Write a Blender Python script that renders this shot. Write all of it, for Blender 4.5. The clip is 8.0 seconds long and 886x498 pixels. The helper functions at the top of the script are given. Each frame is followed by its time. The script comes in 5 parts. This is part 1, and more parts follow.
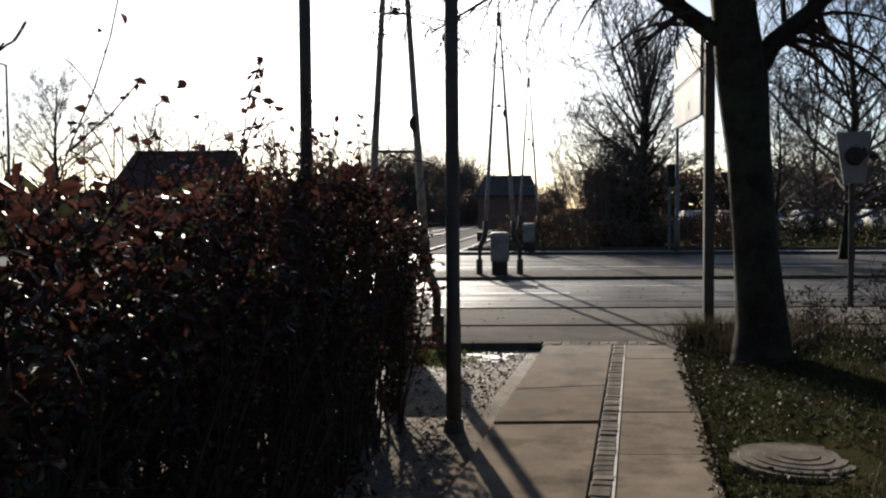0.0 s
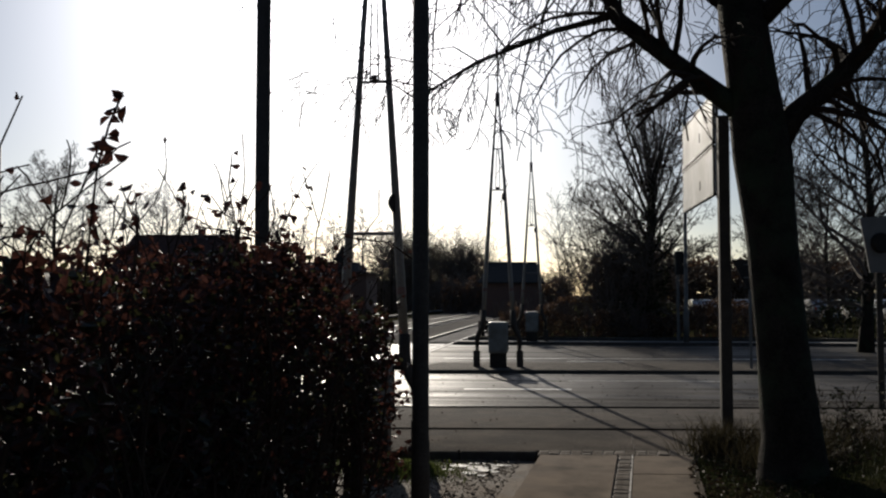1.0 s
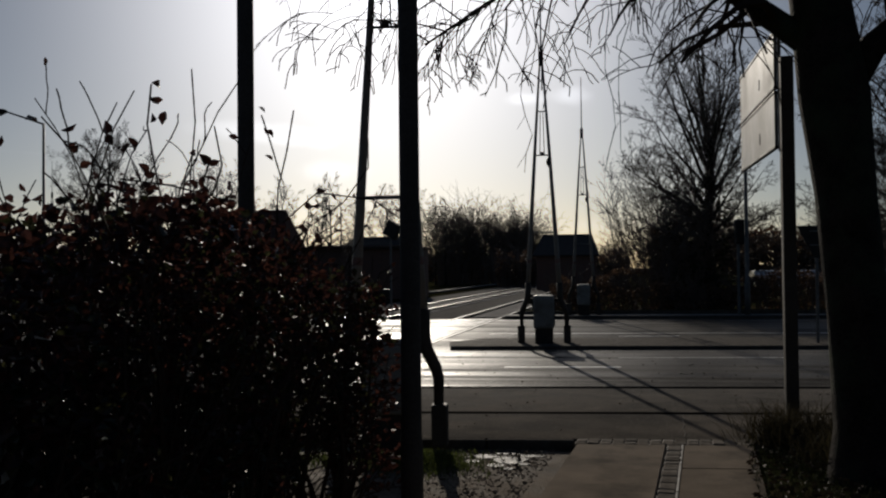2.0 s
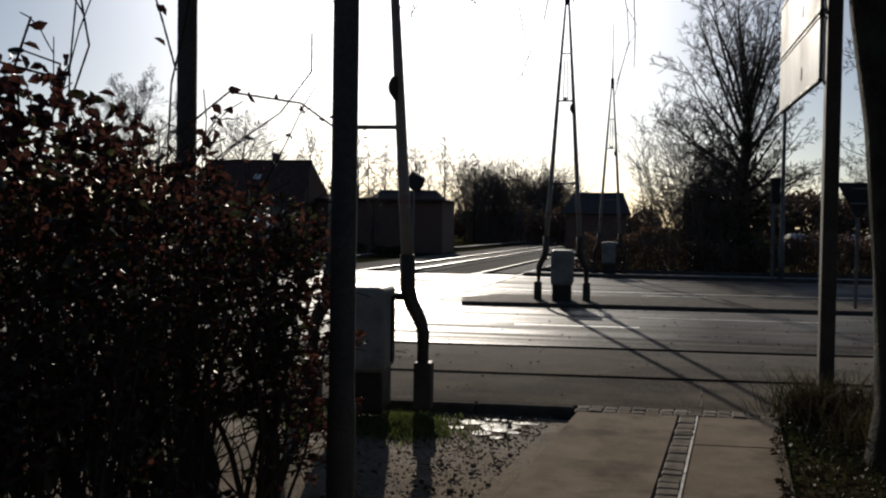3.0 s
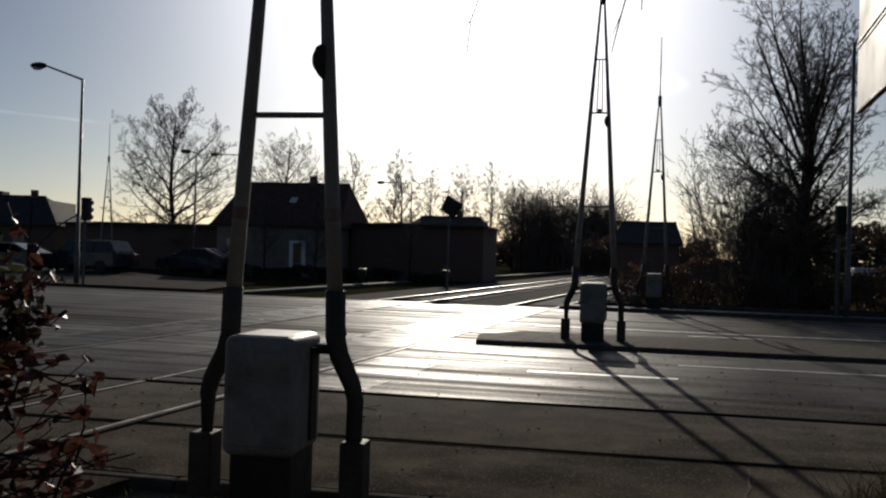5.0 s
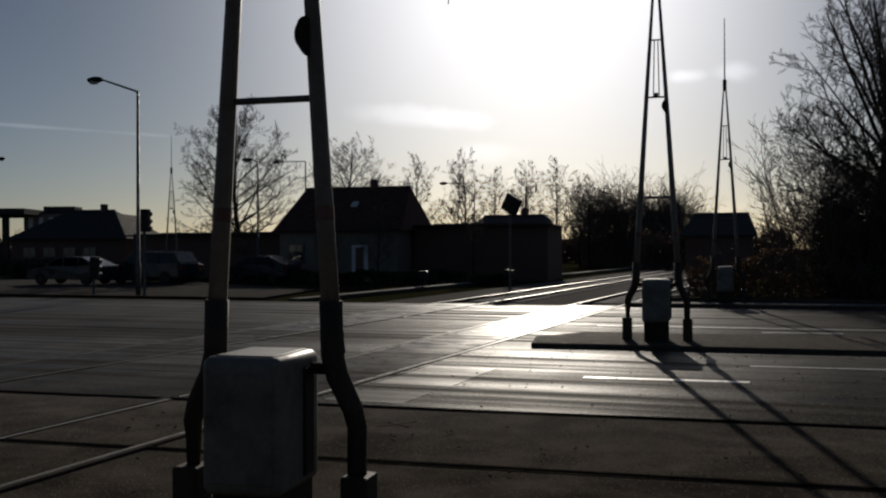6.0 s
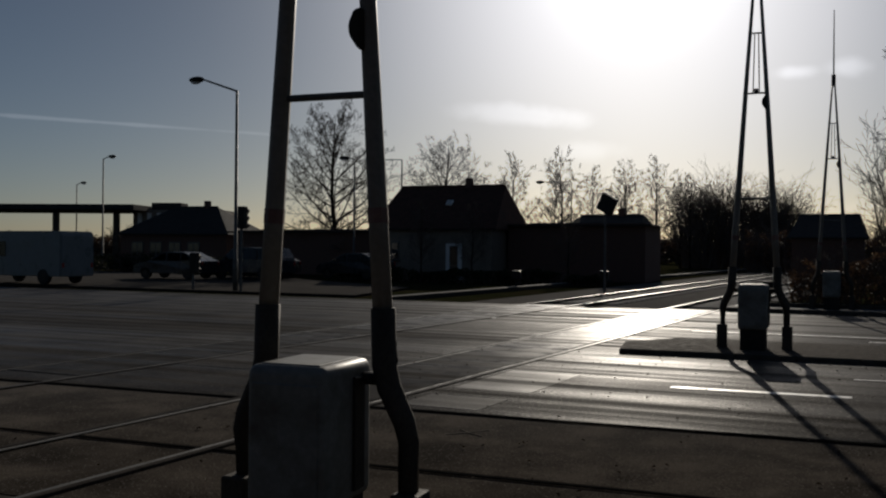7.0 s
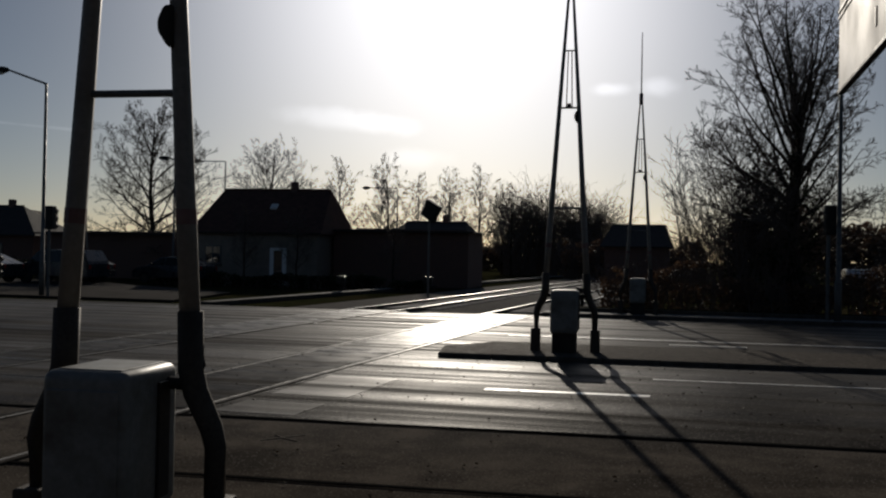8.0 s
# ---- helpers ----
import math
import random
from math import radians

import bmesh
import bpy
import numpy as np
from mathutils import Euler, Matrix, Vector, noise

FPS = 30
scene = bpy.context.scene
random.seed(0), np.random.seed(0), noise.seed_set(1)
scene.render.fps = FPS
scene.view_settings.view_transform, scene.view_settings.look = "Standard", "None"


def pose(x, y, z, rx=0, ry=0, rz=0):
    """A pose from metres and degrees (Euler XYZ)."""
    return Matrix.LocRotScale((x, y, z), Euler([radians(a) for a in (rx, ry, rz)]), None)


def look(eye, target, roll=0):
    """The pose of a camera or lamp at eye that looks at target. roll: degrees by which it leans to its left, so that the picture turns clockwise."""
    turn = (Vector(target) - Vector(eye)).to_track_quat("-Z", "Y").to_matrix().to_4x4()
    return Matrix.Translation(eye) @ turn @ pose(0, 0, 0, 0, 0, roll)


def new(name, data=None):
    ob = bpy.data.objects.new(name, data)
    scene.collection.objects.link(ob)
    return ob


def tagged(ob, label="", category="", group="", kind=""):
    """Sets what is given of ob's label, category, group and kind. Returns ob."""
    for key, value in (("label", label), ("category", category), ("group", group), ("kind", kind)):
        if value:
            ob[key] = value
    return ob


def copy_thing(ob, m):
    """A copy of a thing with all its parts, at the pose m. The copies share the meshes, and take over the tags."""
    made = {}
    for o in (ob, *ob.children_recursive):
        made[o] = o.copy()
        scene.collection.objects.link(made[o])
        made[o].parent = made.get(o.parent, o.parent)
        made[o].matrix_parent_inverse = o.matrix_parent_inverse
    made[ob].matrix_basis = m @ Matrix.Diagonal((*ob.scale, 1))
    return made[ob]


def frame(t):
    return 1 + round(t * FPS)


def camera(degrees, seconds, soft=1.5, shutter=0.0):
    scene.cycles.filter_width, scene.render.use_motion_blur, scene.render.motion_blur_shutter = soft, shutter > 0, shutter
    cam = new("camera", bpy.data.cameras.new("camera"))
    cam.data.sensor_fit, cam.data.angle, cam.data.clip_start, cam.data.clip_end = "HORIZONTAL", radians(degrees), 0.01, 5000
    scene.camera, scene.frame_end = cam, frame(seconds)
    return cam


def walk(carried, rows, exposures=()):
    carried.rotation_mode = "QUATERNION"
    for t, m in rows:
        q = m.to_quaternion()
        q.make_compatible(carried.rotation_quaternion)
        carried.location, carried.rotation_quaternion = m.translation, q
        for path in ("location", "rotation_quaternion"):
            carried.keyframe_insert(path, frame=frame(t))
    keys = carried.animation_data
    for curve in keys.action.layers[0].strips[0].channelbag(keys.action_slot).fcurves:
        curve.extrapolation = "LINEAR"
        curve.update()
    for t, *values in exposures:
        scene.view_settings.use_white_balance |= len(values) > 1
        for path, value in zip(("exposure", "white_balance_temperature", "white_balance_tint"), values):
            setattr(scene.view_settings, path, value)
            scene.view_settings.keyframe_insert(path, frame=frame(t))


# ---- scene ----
cam = camera(50.8, 8.0, soft=2.2)
PATH = [
    (0, (-0.143, -0.829, 1.778), (-0.33, 1.16, 1.69), -0.4),
    (0.5, (-0.093, -0.138, 1.813), (-0.19, 1.86, 1.813), 0.3),
    (1, (0.01, 0.533, 1.807), (-0.191, 2.52, 1.904), 0.0),
    (1.5, (0.097, 1.15, 1.832), (-0.073, 3.127, 2.082), -1.0),
    (2, (0.241, 1.749, 1.763), (-0.082, 3.722, 1.806), -0.6),
    (2.2, (0.297, 1.956, 1.716), (-0.071, 3.921, 1.672), -0.4),
    (3.5, (0.498, 3.539, 1.608), (0.111, 5.501, 1.557), 1.1),
    (4, (0.535, 4.105, 1.6), (0.098, 6.056, 1.561), -2.0),
    (4.5, (0.592, 4.766, 1.619), (0.095, 6.703, 1.588), 1.7),
    (5.8, (0.782, 6.182, 1.636), (0.228, 8.104, 1.687), 0.4),
    (6, (0.777, 6.333, 1.633), (0.133, 8.227, 1.639), -0.2),
    (6.5, (0.765, 6.613, 1.661), (-0.026, 8.447, 1.758), -1.3),
    (7, (0.863, 6.708, 1.671), (0.025, 8.523, 1.673), 0.5),
    (7.5, (0.944, 6.715, 1.668), (0.294, 8.606, 1.711), 1.5),
    (8, (0.962, 6.677, 1.663), (0.472, 8.616, 1.682), 1.1),
]
EXPOSURES = [(0, 0.95), (0.5, 0.7), (1, -0.1), (1.5, -1.0), (2, -1.0), (3.5, 0.3), (4, 0.25), (4.5, -0.05), (6, -1.1), (6.5, -1.28), (7, -1.25), (7.5, -1.08), (8, -1.08)]
EXPOSURES = [(t, e + 0.2, 5900, 9) for t, e in EXPOSURES]
walk(cam, [(t, look(eye, target, roll)) for t, eye, target, roll in PATH], EXPOSURES)

# ---- world, sun, exposure ----
SUN_AZ, SUN_EL = -13.0, 19.0          # degrees from +y towards +x, and above the horizon
world = bpy.data.worlds.new("world")
scene.world = world
world.use_nodes = True
wn = world.node_tree
for n in list(wn.nodes):
    wn.nodes.remove(n)
sky = wn.nodes.new("ShaderNodeTexSky")
sky.sky_type = "NISHITA"
sky.sun_disc = False
sky.sun_elevation = radians(SUN_EL)
sky.sun_rotation = radians(SUN_AZ)
sky.altitude = 20
sky.air_density = 0.7
sky.dust_density = 0.7
sky.ozone_density = 0.6
bg = wn.nodes.new("ShaderNodeBackground")
bg.inputs["Strength"].default_value = 0.047
wo = wn.nodes.new("ShaderNodeOutputWorld")


def wmath(op, a, b=None, c=None):
    n = wn.nodes.new("ShaderNodeMath")
    n.operation = op
    for i, v in enumerate((a, b, c)):
        if v is not None:
            if isinstance(v, (int, float)):
                n.inputs[i].default_value = v
            else:
                wn.links.new(v, n.inputs[i])
    return n.outputs[0]


def wdot(vec, d):
    n = wn.nodes.new("ShaderNodeVectorMath")
    n.operation = "DOT_PRODUCT"
    wn.links.new(vec, n.inputs[0])
    n.inputs[1].default_value = d
    return n.outputs["Value"]


def heading(az, el):
    a, e = radians(az), radians(el)
    return Vector((math.sin(a) * math.cos(e), math.cos(a) * math.cos(e), math.sin(e)))


wtc = wn.nodes.new("ShaderNodeTexCoord")
wvec = wtc.outputs["Generated"]
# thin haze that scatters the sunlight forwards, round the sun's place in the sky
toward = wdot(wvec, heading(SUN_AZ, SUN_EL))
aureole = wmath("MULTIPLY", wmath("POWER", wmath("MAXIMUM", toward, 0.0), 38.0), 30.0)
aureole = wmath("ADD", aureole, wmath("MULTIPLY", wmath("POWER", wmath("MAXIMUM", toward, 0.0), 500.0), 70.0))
# a few small clouds and an old vapour trail
wnoise = wn.nodes.new("ShaderNodeTexNoise")
wnoise.inputs["Scale"].default_value = 22
wnoise.inputs["Detail"].default_value = 5
wn.links.new(wvec, wnoise.inputs["Vector"])
cloud = None
for az, el, wide, high, tilt, amount in ((-4.1, 10.3, 1.7, 0.55, 0, 1.0), (-1.5, 10.4, 1.6, 0.7, 0, 1.0), (-19.8, 8.2, 5.0, 0.75, -4, 0.8), (-16.4, 6.0, 2.6, 0.8, 0, 0.6), (-9.0, 4.0, 2.5, 0.5, 0, 0.5), (0.5, 2.6, 2.2, 0.5, 0, 0.5), (-45.0, 7.15, 11.0, 0.13, -1.2, 0.9), (-60.0, 3.5, 9, 0.8, 0, 0.3)):
    c = heading(az, el)
    right = Vector((c.y, -c.x, 0)).normalized()
    up = right.cross(c)
    ct, st = math.cos(radians(tilt)), math.sin(radians(tilt))
    right, up = right * ct + up * st, up * ct - right * st
    a = wmath("DIVIDE", wdot(wvec, right), math.sin(radians(wide)))
    b = wmath("DIVIDE", wdot(wvec, up), math.sin(radians(high)))
    d = wmath("SQRT", wmath("ADD", wmath("MULTIPLY", a, a), wmath("MULTIPLY", b, b)))
    d = wmath("ADD", d, wmath("MULTIPLY", wmath("SUBTRACT", wnoise.outputs[0], 0.5), 1.6))
    mask = wn.nodes.new("ShaderNodeMapRange")
    mask.interpolation_type = "SMOOTHSTEP"
    mask.inputs[1].default_value, mask.inputs[2].default_value = 1.15, 0.2
    wn.links.new(d, mask.inputs[0])
    front = wmath("GREATER_THAN", wdot(wvec, c), 0.5)
    m = wmath("MULTIPLY", wmath("MULTIPLY", mask.outputs[0], front), amount)
    cloud = m if cloud is None else wmath("MAXIMUM", cloud, m)
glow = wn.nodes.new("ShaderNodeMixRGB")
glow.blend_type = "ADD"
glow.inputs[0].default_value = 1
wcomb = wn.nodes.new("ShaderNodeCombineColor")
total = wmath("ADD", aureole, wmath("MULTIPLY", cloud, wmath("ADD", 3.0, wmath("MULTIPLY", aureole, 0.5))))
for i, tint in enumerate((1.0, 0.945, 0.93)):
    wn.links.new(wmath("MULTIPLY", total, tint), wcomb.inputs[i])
# winter haze takes some of the red out of the clear sky
haze = wn.nodes.new("ShaderNodeMixRGB")
haze.blend_type = "MULTIPLY"
haze.inputs[0].default_value = 1
haze.inputs[2].default_value = (0.97, 0.98, 0.97, 1)
wn.links.new(sky.outputs[0], haze.inputs[1])
wn.links.new(haze.outputs[0], glow.inputs[1])
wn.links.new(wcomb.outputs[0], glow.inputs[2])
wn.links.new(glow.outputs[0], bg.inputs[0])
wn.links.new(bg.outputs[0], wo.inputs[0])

sun_data = bpy.data.lights.new("sun", "SUN")
sun_data.energy = 5.0
sun_data.angle = radians(0.5)
sun_data.color = (1.0, 0.85, 0.66)
sun = new("sun", sun_data)
sx = math.sin(radians(SUN_AZ)) * math.cos(radians(SUN_EL))
sy = math.cos(radians(SUN_AZ)) * math.cos(radians(SUN_EL))
sz = math.sin(radians(SUN_EL))
sun.matrix_world = look((sx * 60, sy * 60, sz * 60), (0, 0, 0))


# ---- materials ----
def surface(name, dark, light, scale=6.0, rough=0.7, bump=0.3, metal=0.0, fine=60.0, rough_var=0.15, stain=None, stain_scale=0.6, depth=0.01, spec=0.5, islands=0.0, objects=0.0, seethrough=0.0, streak=0.0, matte=None, sharp=0.16, speck=0.0):
    """A procedural surface: coarse blotches, fine grain, optional stains, bump and a varying gloss."""
    m = bpy.data.materials.new(name)
    m.use_nodes = True
    nt = m.node_tree
    b = nt.nodes["Principled BSDF"]
    L = nt.links.new
    tc = nt.nodes.new("ShaderNodeTexCoord")
    n1 = nt.nodes.new("ShaderNodeTexNoise")
    n1.inputs["Scale"].default_value = scale
    n1.inputs["Detail"].default_value = 5
    n2 = nt.nodes.new("ShaderNodeTexNoise")
    n2.inputs["Scale"].default_value = fine
    n2.inputs["Detail"].default_value = 3
    L(tc.outputs["Object"], n1.inputs["Vector"])
    L(tc.outputs["Object"], n2.inputs["Vector"])
    mx = nt.nodes.new("ShaderNodeMath")
    mx.operation = "MULTIPLY_ADD"
    mx.inputs[1].default_value = 0.55
    L(n1.outputs[0], mx.inputs[0])
    sc = nt.nodes.new("ShaderNodeMath")
    sc.operation = "MULTIPLY"
    sc.inputs[1].default_value = 0.45
    L(n2.outputs[0], sc.inputs[0])
    L(sc.outputs[0], mx.inputs[2])
    ramp = nt.nodes.new("ShaderNodeValToRGB")
    ramp.color_ramp.elements[0].position, ramp.color_ramp.elements[1].position = 0.5 - sharp, 0.5 + sharp
    ramp.color_ramp.elements[0].color = (*dark, 1)
    ramp.color_ramp.elements[1].color = (*light, 1)
    L(mx.outputs[0], ramp.inputs[0])
    col = ramp.outputs[0]
    if stain:
        n3 = nt.nodes.new("ShaderNodeTexNoise")
        n3.inputs["Scale"].default_value = stain_scale
        n3.inputs["Detail"].default_value = 6
        n3.inputs["Roughness"].default_value = 0.65
        L(tc.outputs["Object"], n3.inputs["Vector"])
        r3 = nt.nodes.new("ShaderNodeValToRGB")
        r3.color_ramp.elements[0].position, r3.color_ramp.elements[1].position = 0.48, 0.66
        L(n3.outputs[0], r3.inputs[0])
        mix = nt.nodes.new("ShaderNodeMixRGB")
        mix.inputs[2].default_value = (*stain, 1)
        L(r3.outputs[0], mix.inputs[0])
        L(col, mix.inputs[1])
        col = mix.outputs[0]
    if speck:
        vo = nt.nodes.new("ShaderNodeTexVoronoi")
        vo.inputs["Scale"].default_value = 55
        L(tc.outputs["Object"], vo.inputs["Vector"])
        sp = nt.nodes.new("ShaderNodeSeparateColor")
        L(vo.outputs["Color"], sp.inputs[0])
        pick = nt.nodes.new("ShaderNodeMath")
        pick.operation = "GREATER_THAN"
        pick.inputs[1].default_value = 0.84
        L(sp.outputs[0], pick.inputs[0])
        core = nt.nodes.new("ShaderNodeMath")
        core.operation = "LESS_THAN"
        core.inputs[1].default_value = 0.42
        L(vo.outputs["Distance"], core.inputs[0])
        both = nt.nodes.new("ShaderNodeMath")
        both.operation = "MULTIPLY"
        L(pick.outputs[0], both.inputs[0])
        L(core.outputs[0], both.inputs[1])
        sm = nt.nodes.new("ShaderNodeMixRGB")
        sm.inputs[2].default_value = (speck, speck * 0.9, speck * 0.78, 1)
        L(both.outputs[0], sm.inputs[0])
        L(col, sm.inputs[1])
        col = sm.outputs[0]
    for amount, node, out in ((islands, "ShaderNodeNewGeometry", "Random Per Island"), (objects, "ShaderNodeObjectInfo", "Random")):
        if amount:
            g = nt.nodes.new(node)
            hsv = nt.nodes.new("ShaderNodeHueSaturation")
            mr = nt.nodes.new("ShaderNodeMapRange")
            mr.inputs[3].default_value, mr.inputs[4].default_value = 1 - amount, 1 + amount
            L(g.outputs[out], mr.inputs[0])
            L(mr.outputs[0], hsv.inputs["Value"])
            L(col, hsv.inputs["Color"])
            col = hsv.outputs[0]
    L(col, b.inputs["Base Color"])
    rr = nt.nodes.new("ShaderNodeMapRange")
    rr.inputs[3].default_value, rr.inputs[4].default_value = max(0.02, rough - rough_var), min(1, rough + rough_var)
    rr.inputs[1].default_value, rr.inputs[2].default_value = 0.3, 0.7
    L(n1.outputs[0], rr.inputs[0])
    if streak:
        mp = nt.nodes.new("ShaderNodeMapping")
        mp.inputs["Scale"].default_value = (0.05, 1.9, 1.0)
        mp.inputs["Rotation"].default_value = (0, 0, -0.07)
        L(tc.outputs["Object"], mp.inputs[0])
        n4 = nt.nodes.new("ShaderNodeTexNoise")
        n4.inputs["Scale"].default_value = 1.0
        n4.inputs["Detail"].default_value = 4
        L(mp.outputs[0], n4.inputs["Vector"])
        rs = nt.nodes.new("ShaderNodeMapRange")
        rs.inputs[1].default_value, rs.inputs[2].default_value = 0.38, 0.62
        rs.inputs[3].default_value, rs.inputs[4].default_value = -streak, streak
        L(n4.outputs[0], rs.inputs[0])
        ad = nt.nodes.new("ShaderNodeMath")
        ad.operation = "ADD"
        L(rr.outputs[0], ad.inputs[0])
        L(rs.outputs[0], ad.inputs[1])
        rr = ad
    L(rr.outputs[0], b.inputs["Roughness"])
    b.inputs["Metallic"].default_value = metal
    b.inputs["Specular IOR Level"].default_value = spec
    if bump:
        bp = nt.nodes.new("ShaderNodeBump")
        bp.inputs["Strength"].default_value = bump
        bp.inputs["Distance"].default_value = depth
        L(mx.outputs[0], bp.inputs["Height"])
        L(bp.outputs[0], b.inputs["Normal"])
    if matte is not None:
        # rough ground: a diffuse base with a small even share of gloss
        df = nt.nodes.new("ShaderNodeBsdfDiffuse")
        gl = nt.nodes.new("ShaderNodeBsdfGlossy")
        L(col, df.inputs["Color"])
        L(rr.outputs[0], gl.inputs["Roughness"])
        gl.inputs["Color"].default_value = (0.9, 0.9, 0.9, 1)
        if bump:
            L(bp.outputs[0], df.inputs["Normal"])
            L(bp.outputs[0], gl.inputs["Normal"])
        ms = nt.nodes.new("ShaderNodeMixShader")
        lw = nt.nodes.new("ShaderNodeLayerWeight")
        lw.inputs["Blend"].default_value = 0.5
        graze = nt.nodes.new("ShaderNodeMath")
        graze.operation = "POWER"
        graze.inputs[1].default_value = 20
        L(lw.outputs["Facing"], graze.inputs[0])
        share = nt.nodes.new("ShaderNodeMath")
        share.operation = "MULTIPLY"
        share.inputs[1].default_value = matte * 13.0
        L(graze.outputs[0], share.inputs[0])
        if streak:
            fs = nt.nodes.new("ShaderNodeMapRange")
            fs.inputs[1].default_value, fs.inputs[2].default_value = 0.36, 0.64
            fs.inputs[3].default_value, fs.inputs[4].default_value = matte * 13.0 * 2.0, matte * 13.0 * 0.35
            L(n4.outputs[0], fs.inputs[0])
            L(fs.outputs[0], share.inputs[1])
        L(share.outputs[0], ms.inputs[0])
        L(df.outputs[0], ms.inputs[1])
        L(gl.outputs[0], ms.inputs[2])
        L(ms.outputs[0], nt.nodes["Material Output"].inputs[0])
    if seethrough:
        tl = nt.nodes.new("ShaderNodeBsdfTranslucent")
        L(col, tl.inputs[0])
        ms = nt.nodes.new("ShaderNodeMixShader")
        ms.inputs[0].default_value = seethrough
        L(b.outputs[0], ms.inputs[1])
        L(tl.outputs[0], ms.inputs[2])
        L(ms.outputs[0], nt.nodes["Material Output"].inputs[0])
    return m


def glass(name, tint, rough=0.03):
    m = bpy.data.materials.new(name)
    m.use_nodes = True
    b = m.node_tree.nodes["Principled BSDF"]
    b.inputs["Base Color"].default_value = (*tint, 1)
    b.inputs["Roughness"].default_value = rough
    b.inputs["Specular IOR Level"].default_value = 0.8
    return m


M_ASPH = surface("asphalt_old", (0.028, 0.0235, 0.019), (0.098, 0.083, 0.067), 1.6, 0.80, 1.0, fine=60, depth=0.014, sharp=0.11, stain=(0.026, 0.022, 0.018), rough_var=0.05, matte=0.05, speck=0.13)
M_SIDE = surface("asphalt_side_road", (0.02, 0.0175, 0.015), (0.055, 0.048, 0.041), 1.2, 0.8, 0.8, fine=60, depth=0.012, stain=(0.02, 0.017, 0.014), matte=0.006)
M_LANE = surface("asphalt_lane", (0.02, 0.018, 0.016), (0.05, 0.045, 0.039), 0.8, 0.44, 1.0, fine=42, depth=0.016, sharp=0.11, stain=(0.02, 0.018, 0.015), rough_var=0.06, streak=0.12, matte=0.046, speck=0.16)
M_LANEF = surface("asphalt_lane_far", (0.02, 0.018, 0.016), (0.05, 0.045, 0.039), 0.8, 0.46, 1.0, fine=42, depth=0.016, sharp=0.11, stain=(0.02, 0.018, 0.015), rough_var=0.06, streak=0.14, matte=0.022, speck=0.12)
M_TAR = surface("tar_seam", (0.008, 0.008, 0.008), (0.02, 0.019, 0.018), 8, 0.8, 0.4, matte=0.0)
M_PANEL = surface("crossing_panel", (0.026, 0.0235, 0.02), (0.058, 0.052, 0.045), 2.0, 0.33, 0.4, fine=80, depth=0.006, rough_var=0.08, streak=0.10, matte=0.043)
M_PATCH = surface("asphalt_patch", (0.06, 0.056, 0.05), (0.11, 0.103, 0.093), 2.0, 0.46, 0.5, fine=100, depth=0.008, rough_var=0.06, streak=0.05, matte=0.085, speck=0.16)
M_PAINT = surface("road_paint", (0.45, 0.45, 0.44), (0.72, 0.71, 0.68), 5, 0.45, 0.3, fine=60, stain=(0.2, 0.2, 0.2), stain_scale=5)
M_SLAB = surface("concrete_slab", (0.108, 0.088, 0.068), (0.205, 0.168, 0.131), 2.5, 0.8, 0.4, fine=120, depth=0.004, stain=(0.08, 0.068, 0.055), stain_scale=1.5, objects=0.15, matte=0.08)
M_SETT = surface("granite_sett", (0.085, 0.074, 0.062), (0.18, 0.16, 0.137), 12, 0.8, 0.6, fine=150, depth=0.006, objects=0.25, matte=0.05)
M_EDGE = surface("pale_mortar", (0.16, 0.148, 0.13), (0.30, 0.28, 0.25), 9, 0.85, 0.4, fine=90, stain=(0.12, 0.11, 0.095), stain_scale=4)
M_STONE = surface("loose_stone", (0.08, 0.066, 0.052), (0.20, 0.167, 0.133), 20, 0.7, 0.4, fine=100, islands=0.5, matte=0.02)
M_KERB = surface("granite_kerb", (0.04, 0.036, 0.032), (0.10, 0.092, 0.082), 8, 0.8, 0.5, fine=140, matte=0.02)
M_SOIL = surface("gravel_soil", (0.08, 0.065, 0.049), (0.20, 0.163, 0.126), 5, 0.6, 1.0, fine=45, depth=0.03, stain=(0.05, 0.042, 0.032), matte=0.15, speck=0.17)
M_WET = surface("puddle_water", (0.03, 0.027, 0.024), (0.05, 0.045, 0.04), 8, 0.46, 0.9, fine=30, depth=0.014, rough_var=0.14, matte=0.6)
M_GRASS = surface("grass_ground", (0.012, 0.015, 0.006), (0.035, 0.036, 0.016), 4, 0.95, 1.0, fine=40, depth=0.03, stain=(0.035, 0.026, 0.016), matte=0.0)
M_BLADE = surface("grass_blade", (0.02, 0.026, 0.008), (0.042, 0.045, 0.017), 3, 0.7, 0, islands=0.4, seethrough=0.15, spec=0.15)
M_TUFT = surface("green_tuft", (0.04, 0.055, 0.012), (0.11, 0.13, 0.035), 3, 0.7, 0, islands=0.4, seethrough=0.3, spec=0.15)
M_DRY = surface("dry_grass_blade", (0.03, 0.026, 0.014), (0.08, 0.066, 0.035), 3, 0.8, 0, islands=0.4, seethrough=0.2, spec=0.1)
M_LEAFR = surface("beech_leaf_red", (0.024, 0.0105, 0.0085), (0.068, 0.027, 0.020), 30, 0.5, 0.2, islands=0.6, seethrough=0.36, spec=0.35)
M_LEAFG = surface("hedge_leaf_green", (0.014, 0.016, 0.007), (0.042, 0.042, 0.018), 30, 0.4, 0.2, islands=0.4, seethrough=0.4)
M_LITTER = surface("fallen_leaf", (0.02, 0.014, 0.009), (0.062, 0.043, 0.027), 20, 0.8, 0.2, islands=0.6, seethrough=0.1, spec=0.1)
